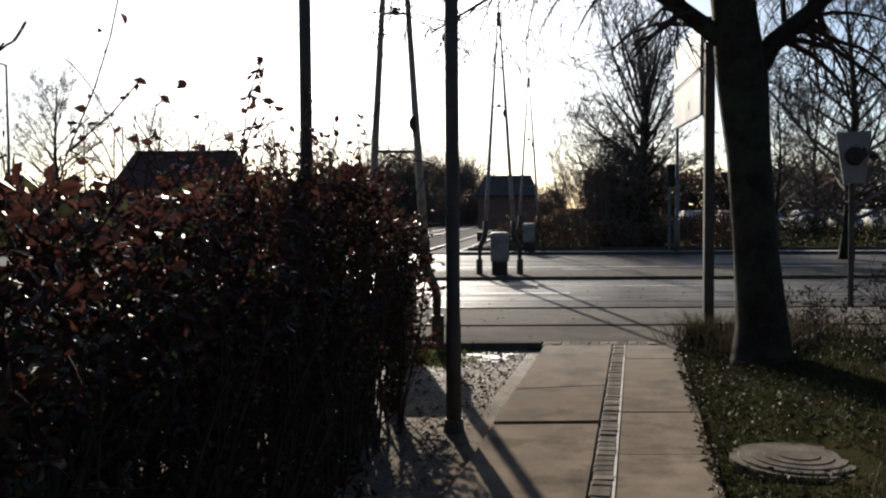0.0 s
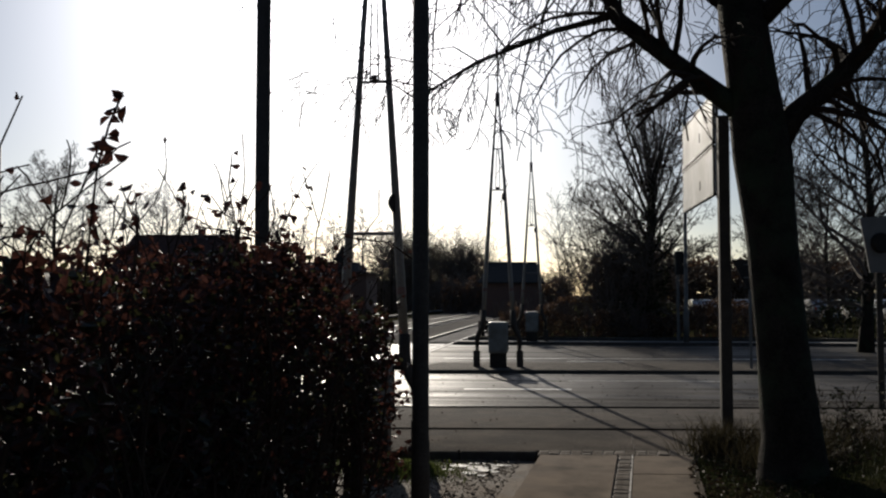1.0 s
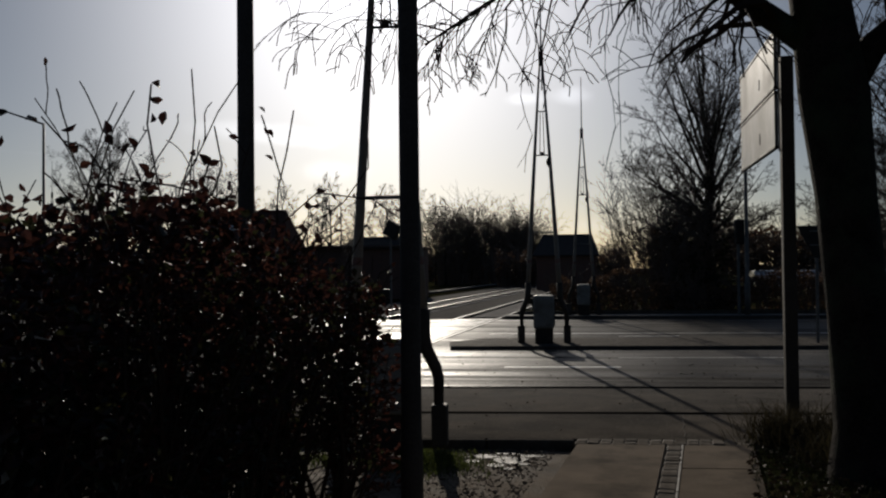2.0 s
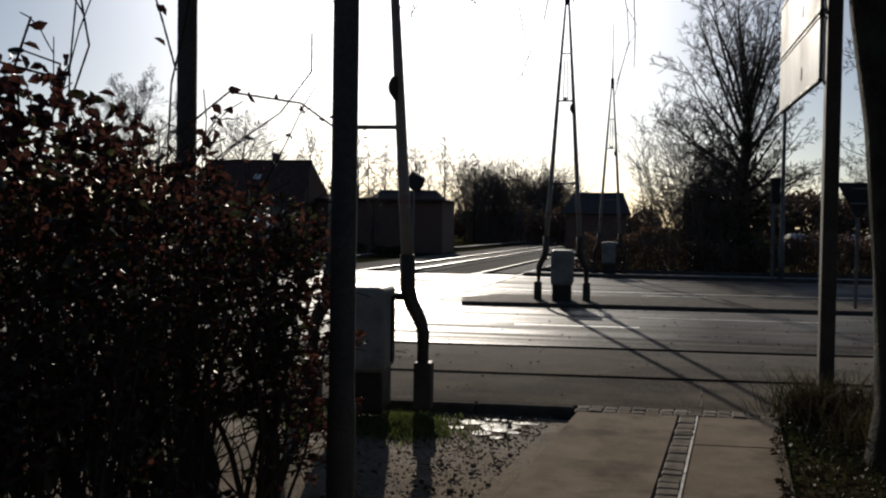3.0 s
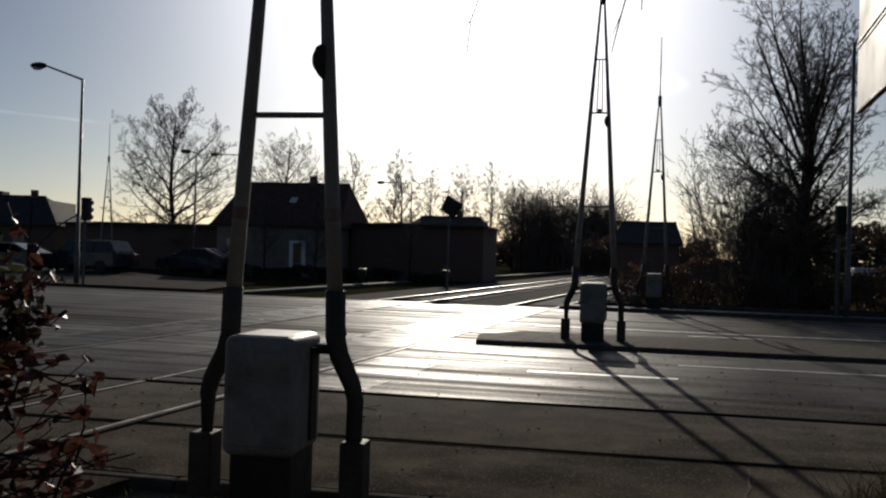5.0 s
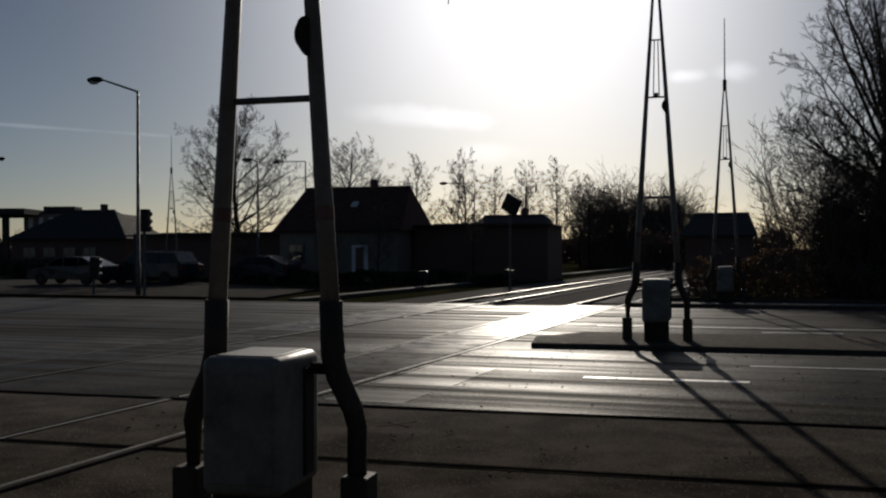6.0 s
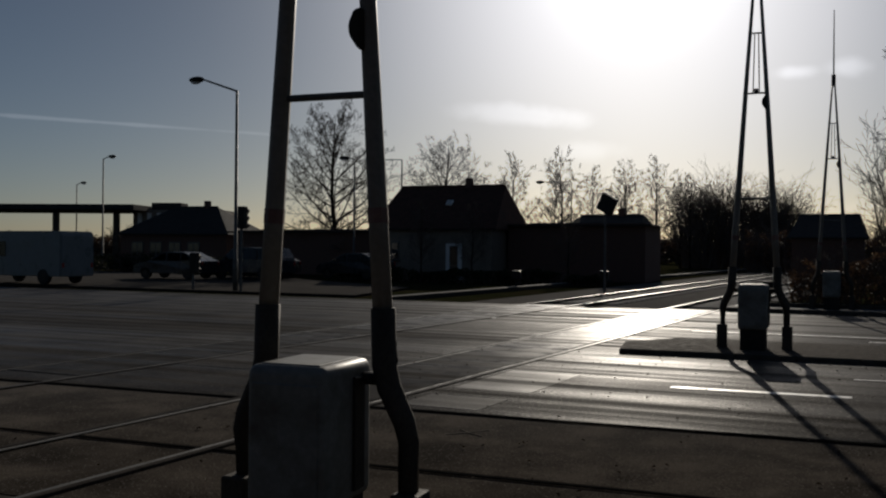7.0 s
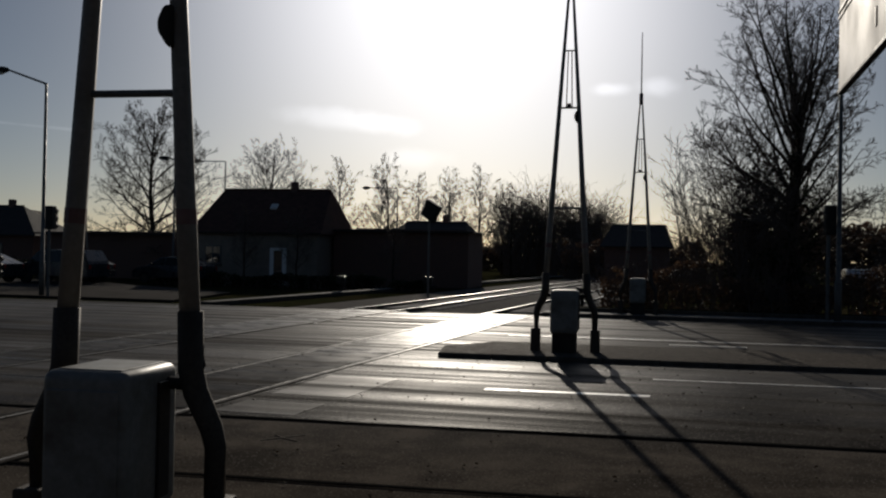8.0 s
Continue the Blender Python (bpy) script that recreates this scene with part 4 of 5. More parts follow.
    # loose sprays that reach out of the free end
    for i in range(70):
        p = Vector((rng.uniform(-1.6, -1.3), rng.uniform(7.2, 7.95), rng.uniform(0.25, 1.35)))
        k = len(segs)
        grow(segs, rng, p, Vector((1, rng.uniform(-0.2, 0.6), rng.uniform(-0.1, 0.6))).normalized(), rng.uniform(0.22, 0.42), 0.006, 1, 5, 3, 0.05, 0.6, 0.14, 0.5, 0.3, 0.6, 0.0028)
        for q in segs[k:]:
            if rng.random() < 0.36:
                clad.append(tuple(q[1] + Vector((rng.gauss(0, 0.02), rng.gauss(0, 0.02), 0))))
    v, f = tubes(segs + bare, 4)
    tagged(raw("twig_mass", v, f, M_TWIG, top, "bare branching hedge stems"), kind="stuff")
    for i in range(26):
        y = y1 - 0.15 - i * 0.36 + rng.uniform(-0.1, 0.1)
        x = rng.uniform(x1 - 0.7, x1 - 0.25)
        pts = [(x, y, -0.12), (x + rng.gauss(0, 0.03), y + rng.gauss(0, 0.03), 0.4), (x + rng.gauss(0, 0.07), y + rng.gauss(0, 0.07), 0.9), (x + rng.gauss(0, 0.12), y + rng.gauss(0, 0.12), 1.5)]
        part("hedge_trunk", sweep(bmesh.new(), pts, [0.05, 0.04, 0.03, 0.012], 8), M_BARK, top, smooth=True)
    red, green = [], []
    for i in range(43000):
        y = y0 + (y1 - y0) * rng.random() ** 0.8
        t = rng.random()
        z = height(y) * (0.08 + 0.95 * t ** 0.75)
        u = rng.random()
        x = x1 - (x1 - x0) * u * u if rng.random() < 0.7 else rng.uniform(x0, x1)
        x += 0.34 * noise.noise((y * 1.7, z * 1.7, 0)) + 0.12 * noise.noise((y * 5, z * 5, 2)) - 0.12
        # openings low in the hedge, more of them towards its end
        gap = noise.noise((x * 1.2, y * 2.0, z * 2.2))
        low = max(0.0, 1 - z / 1.2) * 0.55 + max(0.0, (y - 5.0) / 2.5) * 0.14
        if gap > (0.40 if z < 0.8 else 0.52) - low or (z < 0.75 and rng.random() < 0.45):
            continue
        (red if rng.random() < 0.15 + 0.65 * (z / h) ** 1.3 else green).append((x, y + rng.gauss(0, 0.02), z))
    for s in segs:
        if s[1].z > height(s[1].y) - 0.15 and rng.random() < 0.16:
            red.append(tuple(s[1] + Vector((rng.gauss(0, 0.02), rng.gauss(0, 0.02), 0))))
    leaves("shoot_leaves", clad, 0.056, M_LEAFR, top, rng, label="larger leaves on the loose shoots")
    leaves("red_leaves", red, 0.054, M_LEAFR, top, rng, label="withered red-brown leaves")
    leaves("dark_leaves", green, 0.05, M_LEAFG, top, rng, label="dark greenish leaves")
    return top


hedge()


def blades(name, label, pts, hgt, w, material, rng, lean=0.35):
    verts, faces = [], []
    for p in pts:
        p = Vector(p)
        hh = hgt * rng.uniform(0.5, 1.2)
        a = rng.uniform(0, 6.28)
        d = Vector((math.cos(a), math.sin(a), 0))
        o = Vector((rng.gauss(0, lean), rng.gauss(0, lean), 0)) * hh
        i = len(verts)
        verts += [p - d * w, p + d * w, p + o * 0.35 + Vector((0, 0, hh * 0.6)) + d * w * 0.7, p + o * 0.35 + Vector((0, 0, hh * 0.6)) - d * w * 0.7, p + o + Vector((0, 0, hh))]
        faces += [(i, i + 1, i + 2, i + 3), (i + 3, i + 2, i + 4)]
    return tagged(raw(name, verts, faces, material), label, "grass", "", "stuff")


grng = random.Random(12)


def path_right(y):
    return 1.75 + (y - 11.5) * 0.11


pts = []
for i in range(16000):
    y = grng.uniform(2.5, 11.7)
    x = path_right(y) - 0.05 + abs(grng.gauss(0, 1)) * 2.0
    if (x - 1.70) ** 2 + (y - 5.76) ** 2 > 0.22:
        pts.append((x, y, -0.02 + min(0.16, 0.1 * (x - path_right(y)))))
blades("verge_grass", "short mixed winter grass on the verge", pts, 0.07, 0.004, M_BLADE, grng)
pts = []
for cx, cy, r, k in ((2.15, 11.6, 0.4, 900), (2.8, 11.2, 0.5, 800), (3.4, 12.0, 0.7, 700), (2.5, 10.4, 0.5, 700), (4.6, 11.5, 0.8, 600)):
    for i in range(k):
        pts.append((cx + grng.gauss(0, r * 0.5), cy + grng.gauss(0, r * 0.5), -0.05))
blades("tall_dry_grass", "tufts of tall dry grass round the sign post", pts, 0.42, 0.005, M_DRY, grng, 0.5)
pts = [(-1.45 + grng.gauss(0, 0.28), 10.55 + grng.gauss(0, 0.26), -0.1) for i in range(3200)] + [(-2.3 + grng.gauss(0, 0.3), 10.6 + grng.gauss(0, 0.2), -0.1) for i in range(900)]
blades("kerb_grass", "green grass tufts round the barrier pedestal", [(x, y, -0.1 + 0.07 * math.exp(-((x + 1.45) ** 2 + (y - 10.55) ** 2) / 0.08)) for x, y, _ in pts], 0.065, 0.005, M_TUFT, grng)
pts = []
for i in range(1200):
    y = grng.uniform(3.5, 11.5)
    x = path_right(y) + abs(grng.gauss(0, 0.9)) - 0.08
    if (x - 1.70) ** 2 + (y - 5.76) ** 2 > 0.24:
        pts.append((x, y, 0.02 + min(0.16, 0.1 * max(0, x - path_right(y)))))
tagged(leaves("fallen_leaves", pts, 0.06, M_LITTER, None, grng, flat=True), "scattered fallen leaves on the verge", "leaves", "", "stuff")
pts = [(-0.45 + grng.gauss(0, 0.5), 9.2 + grng.gauss(0, 1.4), -0.075) for i in range(260)]
pts = [p for p in pts if p[1] < 11.2 and p[0] < -0.25 - (11.48 - p[1]) * 0.11]
tagged(leaves("litter_leaves", pts, 0.05, M_LITTER, None, grng, flat=True), "a few fallen leaves on the gravel", "leaves", "", "stuff")


pts = []
for i in range(420):
    y = grng.uniform(11.6, 22.0)
    pts.append((grng.uniform(-6, 6), y, 0.02))
tagged(leaves("road_litter", pts, 0.035, M_LITTER, None, grng, flat=True), "scattered leaf scraps on the asphalt", "leaves", "", "stuff")


# gravel stones
def stones():
    rng = random.Random(33)
    verts, faces = [], []
    for i in range(4200):
        y = 11.3 - 6.1 * rng.random() ** 1.5
        x = -0.15 - (11.48 - y) * 0.11 - abs(rng.gauss(0, 0.7))
        s = rng.uniform(0.003, 0.011) if rng.random() < 0.985 else rng.uniform(0.015, 0.024)
        k = len(verts)
        for v in ((-1, -1, 0), (1, -1, 0), (1, 1, 0), (-1, 1, 0), (-0.6, -0.6, 1), (0.6, -0.5, 0.9), (0.5, 0.6, 1), (-0.5, 0.6, 1.1)):
            verts.append((x + v[0] * s * rng.uniform(0.7, 1.2), y + v[1] * s * rng.uniform(0.7, 1.2), -0.092 + v[2] * s))
        faces += [(k, k + 1, k + 5, k + 4), (k + 1, k + 2, k + 6, k + 5), (k + 2, k + 3, k + 7, k + 6), (k + 3, k, k + 4, k + 7), (k + 4, k + 5, k + 6, k + 7)]
    return tagged(raw("gravel", verts, faces, M_STONE), "loose gravel stones on the wet earth", "gravel", "", "stuff")


stones()


# ---- street lamps and signals ----
def street_lamp(x, y, h, arm, turn, label, sag=0.25, double=False):
    """A tapered pole with a cranked arm and a flat head."""
    top = thing("street_lamp", label, "street lamp", x, y, 0, turn, "street lamps")
    part("pole", sweep(bmesh.new(), [(0, 0, 0), (0, 0, 1.2), (0, 0, 1.25), (0, 0, h)], [0.10, 0.10, 0.075, 0.05], 10), M_GALV, top, smooth=True)
    part("arm", sweep(bmesh.new(), [(0, 0, h - 0.05), (-0.1, 0, h), (-arm, 0, h + sag)], [0.045, 0.04, 0.035], 8), M_GALV, top)
    bm = bmesh.new()
    bmesh.ops.create_uvsphere(bm, u_segments=12, v_segments=8, radius=1, matrix=Matrix.Translation((-arm - 0.3, 0, h + sag)) @ Matrix.Diagonal((0.38, 0.17, 0.13, 1)))
    head = part("lamp_head", bm, M_BLACK, top, "dark lamp head", True)
    bm = bmesh.new()
    bmesh.ops.create_uvsphere(bm, u_segments=10, v_segments=6, radius=1, matrix=Matrix.Translation((-arm - 0.34, 0, h + sag - 0.06)) @ Matrix.Diagonal((0.26, 0.14, 0.12, 1)))
    part("lamp_bowl", bm, M_LAMPG, head, "clear lamp bowl", True)
    return top


def signal_head(bm_parent, x, z, turn=0):
    h = part("signal_head", cube(x, 0, z, 0.3, 0.28, 0.85, 0.03), M_BLACK, bm_parent, "black signal head")
    for k in range(3):
        bm = rod(bmesh.new(), (x, 0.14, z + 0.27 - 0.27 * k), (x, 0.3, z + 0.25 - 0.27 * k), 0.11, 0.11, 12)
        part("visor", bm, M_BLACK, h)


def traffic_signal(x, y, h, turn, label):
    top = thing("traffic_signal", label, "traffic signal", x, y, 0, turn, "traffic signals")
    part("pole", rod(bmesh.new(), (0, 0, 0), (0, 0, h), 0.055, n=10), M_GALV, top)
    signal_head(top, 0.05, h - 0.35)
    return top


street_lamp(-22.0, 36.7, 7.9, 1.7, 0, "tall street lamp with a cranked arm at the junction", 0.55)
street_lamp(5.35, 35.0, 8.2, 0.8, 180, "street lamp with a signal on its pole before the big tree", 0.5)
street_lamp(-54.1, 62.0, 8.6, 0.6, 180, "slender street lamp with a drooping head", 0.15)
street_lamp(-71.5, 76.0, 7.9, 0.6, 180, "slender far street lamp", 0.15)
street_lamp(-32.9, 72.0, 8.75, 2.2, 0, "street lamp with a flat arm behind the roofs", 0.05)
street_lamp(-21.5, 80.0, 7.3, 2.4, 0, "street lamp with a flat arm before the bare trees", 0.05)
street_lamp(-30.2, 60.0, 7.6, 0.5, 0, "dark park lamp before the round tree", 0.1)
traffic_signal(-21.2, 36.0, 3.2, 0, "black traffic signal beside the street lamp")
traffic_signal(5.1, 35.2, 3.3, 10, "black traffic signal beside the far lamp")
traffic_signal(-24.0, 36.6, 1.4, 0, "short dark post with a signal box")


def diamond_sign(x, y, z):
    top = thing("track_sign", "square dark track sign tilted on a pole between the rails", "railway sign", x, y, -0.1, -20)
    part("pole", rod(bmesh.new(), (0, 0, 0), (0, 0, z), 0.05, n=8), M_GALV, top)
    bm = bmesh.new()
    box(bm, 0, 0, 0, 0.74, 0.25, 0.74, 0.02, Matrix.Translation((0.1, 0, z + 0.15)) @ pose(0, 0, 0, 0, 28, 0))
    part("sign_box", bm, M_BLACK, top, "dark square sign box")
    return top


diamond_sign(-9.35, 45.0, 3.6)


def track_signal(x, y):
    top = thing("dwarf_signal", "low dark signal beside the rails", "railway signal", x, y, -0.1)
    part("foot", rod(bmesh.new(), (0, 0, 0), (0, 0, 0.5), 0.06, n=8), M_BLACK, top)
    part("head", cube(0, 0, 0.65, 0.4, 0.3, 0.4, 0.04), M_BLACK, top)
    return top


track_signal(-10.7, 50.0)
track_signal(-14.0, 47.0)
track_signal(-2.2, 38.6)


# ---- vehicles ----
def wheel(parent, x, y, r):
    w = part("wheel", rod(bmesh.new(), (x, y - 0.1, r), (x, y + 0.1, r), r, n=18), M_RUBBER, parent, "black tyre")
    s = -1 if y < 0 else 1
    part("rim", rod(bmesh.new(), (x, y + s * 0.1, r), (x, y + s * 0.112, r), r * 0.6, n=14), M_POST, w)


def car(x, y, turn, paint, label, kind="car"):
    top = thing("car" if kind != "van" else "van", label, kind, x, y, 0, turn, "parked and waiting vehicles")
    if kind == "van":
        L, W = 5.6, 1.95
        side = [(-2.8, 0.35), (2.75, 0.35), (2.8, 0.9), (2.35, 1.25), (1.75, 1.95), (1.45, 2.28), (1.2, 2.36), (-2.7, 2.36), (-2.8, 2.2)]
        cab = [(0.55, 1.22), (1.95, 1.27), (1.55, 1.86), (0.55, 1.9)]
        glassset = [cab]
        r = 0.34
        wx = (-1.75, 1.85)
    elif kind == "suv":
        L, W = 4.6, 1.85
        side = [(-2.3, 0.35), (2.25, 0.35), (2.3, 0.85), (1.3, 1.05), (0.75, 1.62), (0.4, 1.72), (-1.9, 1.7), (-2.25, 1.1)]
        glassset = [[(0.1, 1.08), (1.1, 1.1), (0.68, 1.58), (0.1, 1.62)], [(-1.0, 1.08), (0.0, 1.08), (0.0, 1.62), (-1.0, 1.62)], [(-1.95, 1.12), (-1.1, 1.08), (-1.1, 1.62), (-1.75, 1.6)]]
        r = 0.34
        wx = (-1.4, 1.4)
    else:
        L, W = 4.4, 1.75
        side = [(-2.2, 0.3), (2.15, 0.28), (2.2, 0.6), (2.0, 0.78), (1.15, 0.95), (0.4, 1.38), (0.0, 1.45), (-1.0, 1.44), (-1.9, 1.05), (-2.2, 0.95)]
        glassset = [[(0.05, 0.97), (0.95, 0.98), (0.36, 1.33), (0.05, 1.39)], [(-0.85, 0.97), (-0.05, 0.97), (-0.05, 1.39), (-0.85, 1.38)], [(-1.6, 1.02), (-0.95, 0.98), (-0.95, 1.37), (-1.1, 1.36)]]
        r = 0.31
        wx = (-1.35, 1.35)
    bm = prism(bmesh.new(), side, -W / 2, W / 2)
    belt = 0.95 if kind == "car" else 1.1
    topz = max(z for _, z in side)
    taper = 0.02 if kind == "van" else 0.10
    for v in bm.verts:
        if v.co.z > belt:
            v.co.y *= 1 - taper * (v.co.z - belt) / (topz - belt)
    es = [e for e in bm.edges]
    bmesh.ops.bevel(bm, geom=es, offset=0.05, segments=2, affect="EDGES", clamp_overlap=True)
    body = part("body", bm, paint, top)
    for g in glassset:
        for s in (-1, 1):
            bm = bmesh.new()
            vs = []
            for gx, gz in g:
                yy = W / 2 * (1 - taper * max(0, gz - belt) / (topz - belt)) + 0.025
                vs.append(bm.verts.new((gx, s * yy, gz)))
            bm.faces.new(vs)
            bmesh.ops.solidify(bm, geom=bm.faces[:], thickness=0.01)
            part("side_window", bm, M_GLASS, body)
    # windscreen
    a, b = (side[3], side[4]) if kind == "van" else ((1.12, 0.98), (0.42, 1.36)) if kind == "car" else ((1.25, 1.08), (0.77, 1.58))
    bm = bmesh.new()
    vs = []
    for (gx, gz), wdt in ((a, W / 2 - 0.14), (b, W / 2 - 0.26)):
        vs.append((gx + 0.02, wdt, gz + 0.015))
    q = [bm.verts.new((vs[0][0], -vs[0][1], vs[0][2])), bm.verts.new(vs[0]), bm.verts.new(vs[1]), bm.verts.new((vs[1][0], -vs[1][1], vs[1][2]))]
    bm.faces.new(q)
    bmesh.ops.solidify(bm, geom=bm.faces[:], thickness=0.01)
    part("windscreen", bm, M_GLASS, body)
    for s in (-1, 1):
        part("headlight", cube(side[2][0] - 0.03, s * (W / 2 - 0.25), side[2][1] - 0.02, 0.08, 0.3, 0.14, 0.02), M_LAMPG, body, "clear headlight")
        part("tail_light", cube(side[0][0] + 0.02, s * (W / 2 - 0.15), 0.85, 0.06, 0.14, 0.22, 0.02), M_REDG, body, "red tail light")
        part("mirror", cube(glassset[0][1][0] - 0.1, s * (W / 2 + 0.08), glassset[0][0][1] + 0.06, 0.1, 0.16, 0.12, 0.02), M_BLACK, body)
        for wxx in wx:
            wheel(top, wxx, s * (W / 2 - 0.1), r)
    return top


car(-34.1, 37.6, 180, M_VAN, "white panel van standing on the side road", "van")
dark = car(-33.4, 46.5, 184, M_CARD, "dark hatchback standing on the side road")
suv = car(-30.0, 48.6, 180, M_CARD, "dark off-road car standing behind the lamp", "suv")
copy_thing(dark, pose(-31.5, 51.6, 0, 0, 0, 180))
copy_thing(dark, pose(-26.0, 53.0, 0, 0, 0, 175))
silver = car(11.5, 68.0, 90, M_CARS, "silver car in the far car park, glass in the sun")
crng = random.Random(6)
for i in range(11):
    copy_thing(silver, pose(14.1 + 2.6 * i, 68.0 + crng.uniform(-0.4, 0.4), 0, 0, 0, 90 + crng.choice((0, 180))))


# ---- houses ----
def window(parent, x, y, z, w, h, face=-1, pane=M_GLASS):
    f = part("window", cube(x, y + face * 0.02, z, w, 0.10, h, 0.01, 1), M_GALV, parent, "grey window frame")
    part("pane", cube(x - w * 0.24, y + face * 0.06, z, w * 0.40, 0.04, h * 0.84), pane, f)
    part("pane", cube(x + w * 0.24, y + face * 0.06, z, w * 0.40, 0.04, h * 0.84), pane, f)
    part("sill", cube(x, y + face * 0.09, z - h / 2 - 0.04, w + 0.16, 0.18, 0.06), M_KERB, f)


def house(x, y, turn, L, D, eave, ridge, hip, wall_mat, roof_mat, label, chim=None, wins=(), door=None, skylight=None):
    """A house with a half-hipped or hipped roof; its long side runs along x."""
    top = thing("house", label, "house", x, y, -0.1, turn, "houses")
    wall = part("wall", cube(0, 0, eave / 2, L, D, eave), wall_mat, top)
    bm = bmesh.new()
    o = 0.35
    lo = [bm.verts.new((sx_ * (L / 2 + o), sy_ * (D / 2 + o), eave - 0.12)) for sx_, sy_ in ((-1, -1), (1, -1), (1, 1), (-1, 1))]
    up = [bm.verts.new((-L / 2 + hip, 0, ridge)), bm.verts.new((L / 2 - hip, 0, ridge))]
    bm.faces.new((lo[0], lo[1], up[1], up[0]))
    bm.faces.new((lo[2], lo[3], up[0], up[1]))
    bm.faces.new((lo[1], lo[2], up[1]))
    bm.faces.new((lo[3], lo[0], up[0]))
    bm.faces.new(lo[::-1])
    bmesh.ops.recalc_face_normals(bm, faces=bm.faces)
    roof = part("roof", bm, roof_mat, top)
    part("ridge_cap", rod(bmesh.new(), (-L / 2 + hip, 0, ridge), (L / 2 - hip, 0, ridge), 0.09, n=8), roof_mat, roof)
    part("gutter", cube(0, -D / 2 - o, eave - 0.12, L + 2 * o, 0.12, 0.1), M_BLACK, roof)
    if chim is not None:
        part("chimney", cube(chim, 0, ridge + 0.1, 0.42, 0.42, 0.8, 0.02), M_BRICKR, roof, "brick chimney")
    for wx_, wz, ww, wh in wins:
        window(wall, wx_, -D / 2, wz, ww, wh)
    if skylight is not None:
        sm = pose(skylight, 0, 0) @ Matrix.Translation((0, -(D / 2 + o) * 0.42, eave - 0.12 + (ridge - eave + 0.12) * 0.58 + 0.06)) @ pose(0, 0, 0, math.degrees(math.atan2(ridge - eave + 0.12, D / 2 + o)), 0, 0)
        bm = bmesh.new()
        box(bm, 0, 0, 0, 0.4, 0.5, 0.10, 0.02, sm)
        sl = part("skylight", bm, M_WHITE, roof, "white roof window")
        bm = bmesh.new()
        box(bm, 0, 0, 0.055, 0.28, 0.38, 0.02, 0, sm)
        part("pane", bm, M_LAMPG, sl)
    if door:
        d = part("door", cube(door, -D / 2 - 0.02, 1.1, 1.0, 0.1, 2.1, 0.01), M_WHITE, wall, "white framed glass door")
        part("pane", cube(door, -D / 2 - 0.07, 1.15, 0.5, 0.04, 1.7), M_GLASS, d)
    return top


# (x positions by the sight lines from the crossing)
house(-23.1, 60.0, 4, 7.4, 7.0, 3.1, 5.75, 0.25, M_BRICK, M_ROOF, "pale brick house with a tiled half-hipped roof", chim=1.1, wins=((-2.6, 1.7, 1.0, 1.1),), door=1.4, skylight=0.4)
house(-15.1, 62.0, 2, 8.2, 5.0, 3.38, 3.42, 0.6, M_BRICKR, M_ROOFG, "long low brown building with a flat dark roof")
house(-15.8, 71.0, 0, 4.8, 6.0, 3.3, 4.28, 0.15, M_BRICKR, M_ROOFG, "small dark house behind the low building", chim=0.7)
house(-2.2, 84.0, 0, 4.9, 8.0, 3.0, 4.7, 0.3, M_BRICKR, M_ROOFG, "dark far house beside the tracks")
house(-48.2, 66.0, 10, 9.0, 7.0, 2.9, 5.0, 2.6, M_BRICKR, M_ROOFG, "low dark house with a hipped roof", chim=1.0, wins=((-3, 1.6, 1.0, 1.2), (-1.4, 1.6, 1.0, 1.2), (0.2, 1.6, 1.0, 1.2), (1.8, 1.6, 1.0, 1.2)))
house(-34.0, 64.0, 0, 14.0, 5.0, 3.05, 3.09, 0.5, M_BRICKR, M_ROOFG, "long low dark building behind the cars")


# Unseen wall added behind the path to cut sky light on near fronts.
plate("sky_block_wall", [(-45, -15.3), (45, -15.3), (45, -15), (-45, -15)], -0.3, 8.5, M_ROOFG, label="plain unseen dark wall added to cut sky light from behind", category="wall")


def filling_station():
    top = thing("filling_station", "flat canopy on pillars beside a slatted building", "building", -68, 76, -0.1, 20)
    part("canopy", cube(-4, 0, 5.5, 18, 9, 0.55, 0.05), M_ROOFG, top)
    for px in (-10.5, -3.5, 2.5):
        part("pillar", cube(px, -2.5, 2.6, 0.5, 0.5, 5.2, 0.03), M_POST, top)
    b = part("shop", cube(8, 3, 2.7, 9, 8, 5.4), M_BRICK, top)
    for i in range(9):
        part("slat", cube(4.2 + i * 0.95, -1.1, 3.4, 0.35, 0.2, 3.4), M_WHITE, b)
    part("roof_unit", cube(6, 2, 5.8, 3, 2, 0.8, 0.05), M_ROOFG, top)
    return top


filling_station()


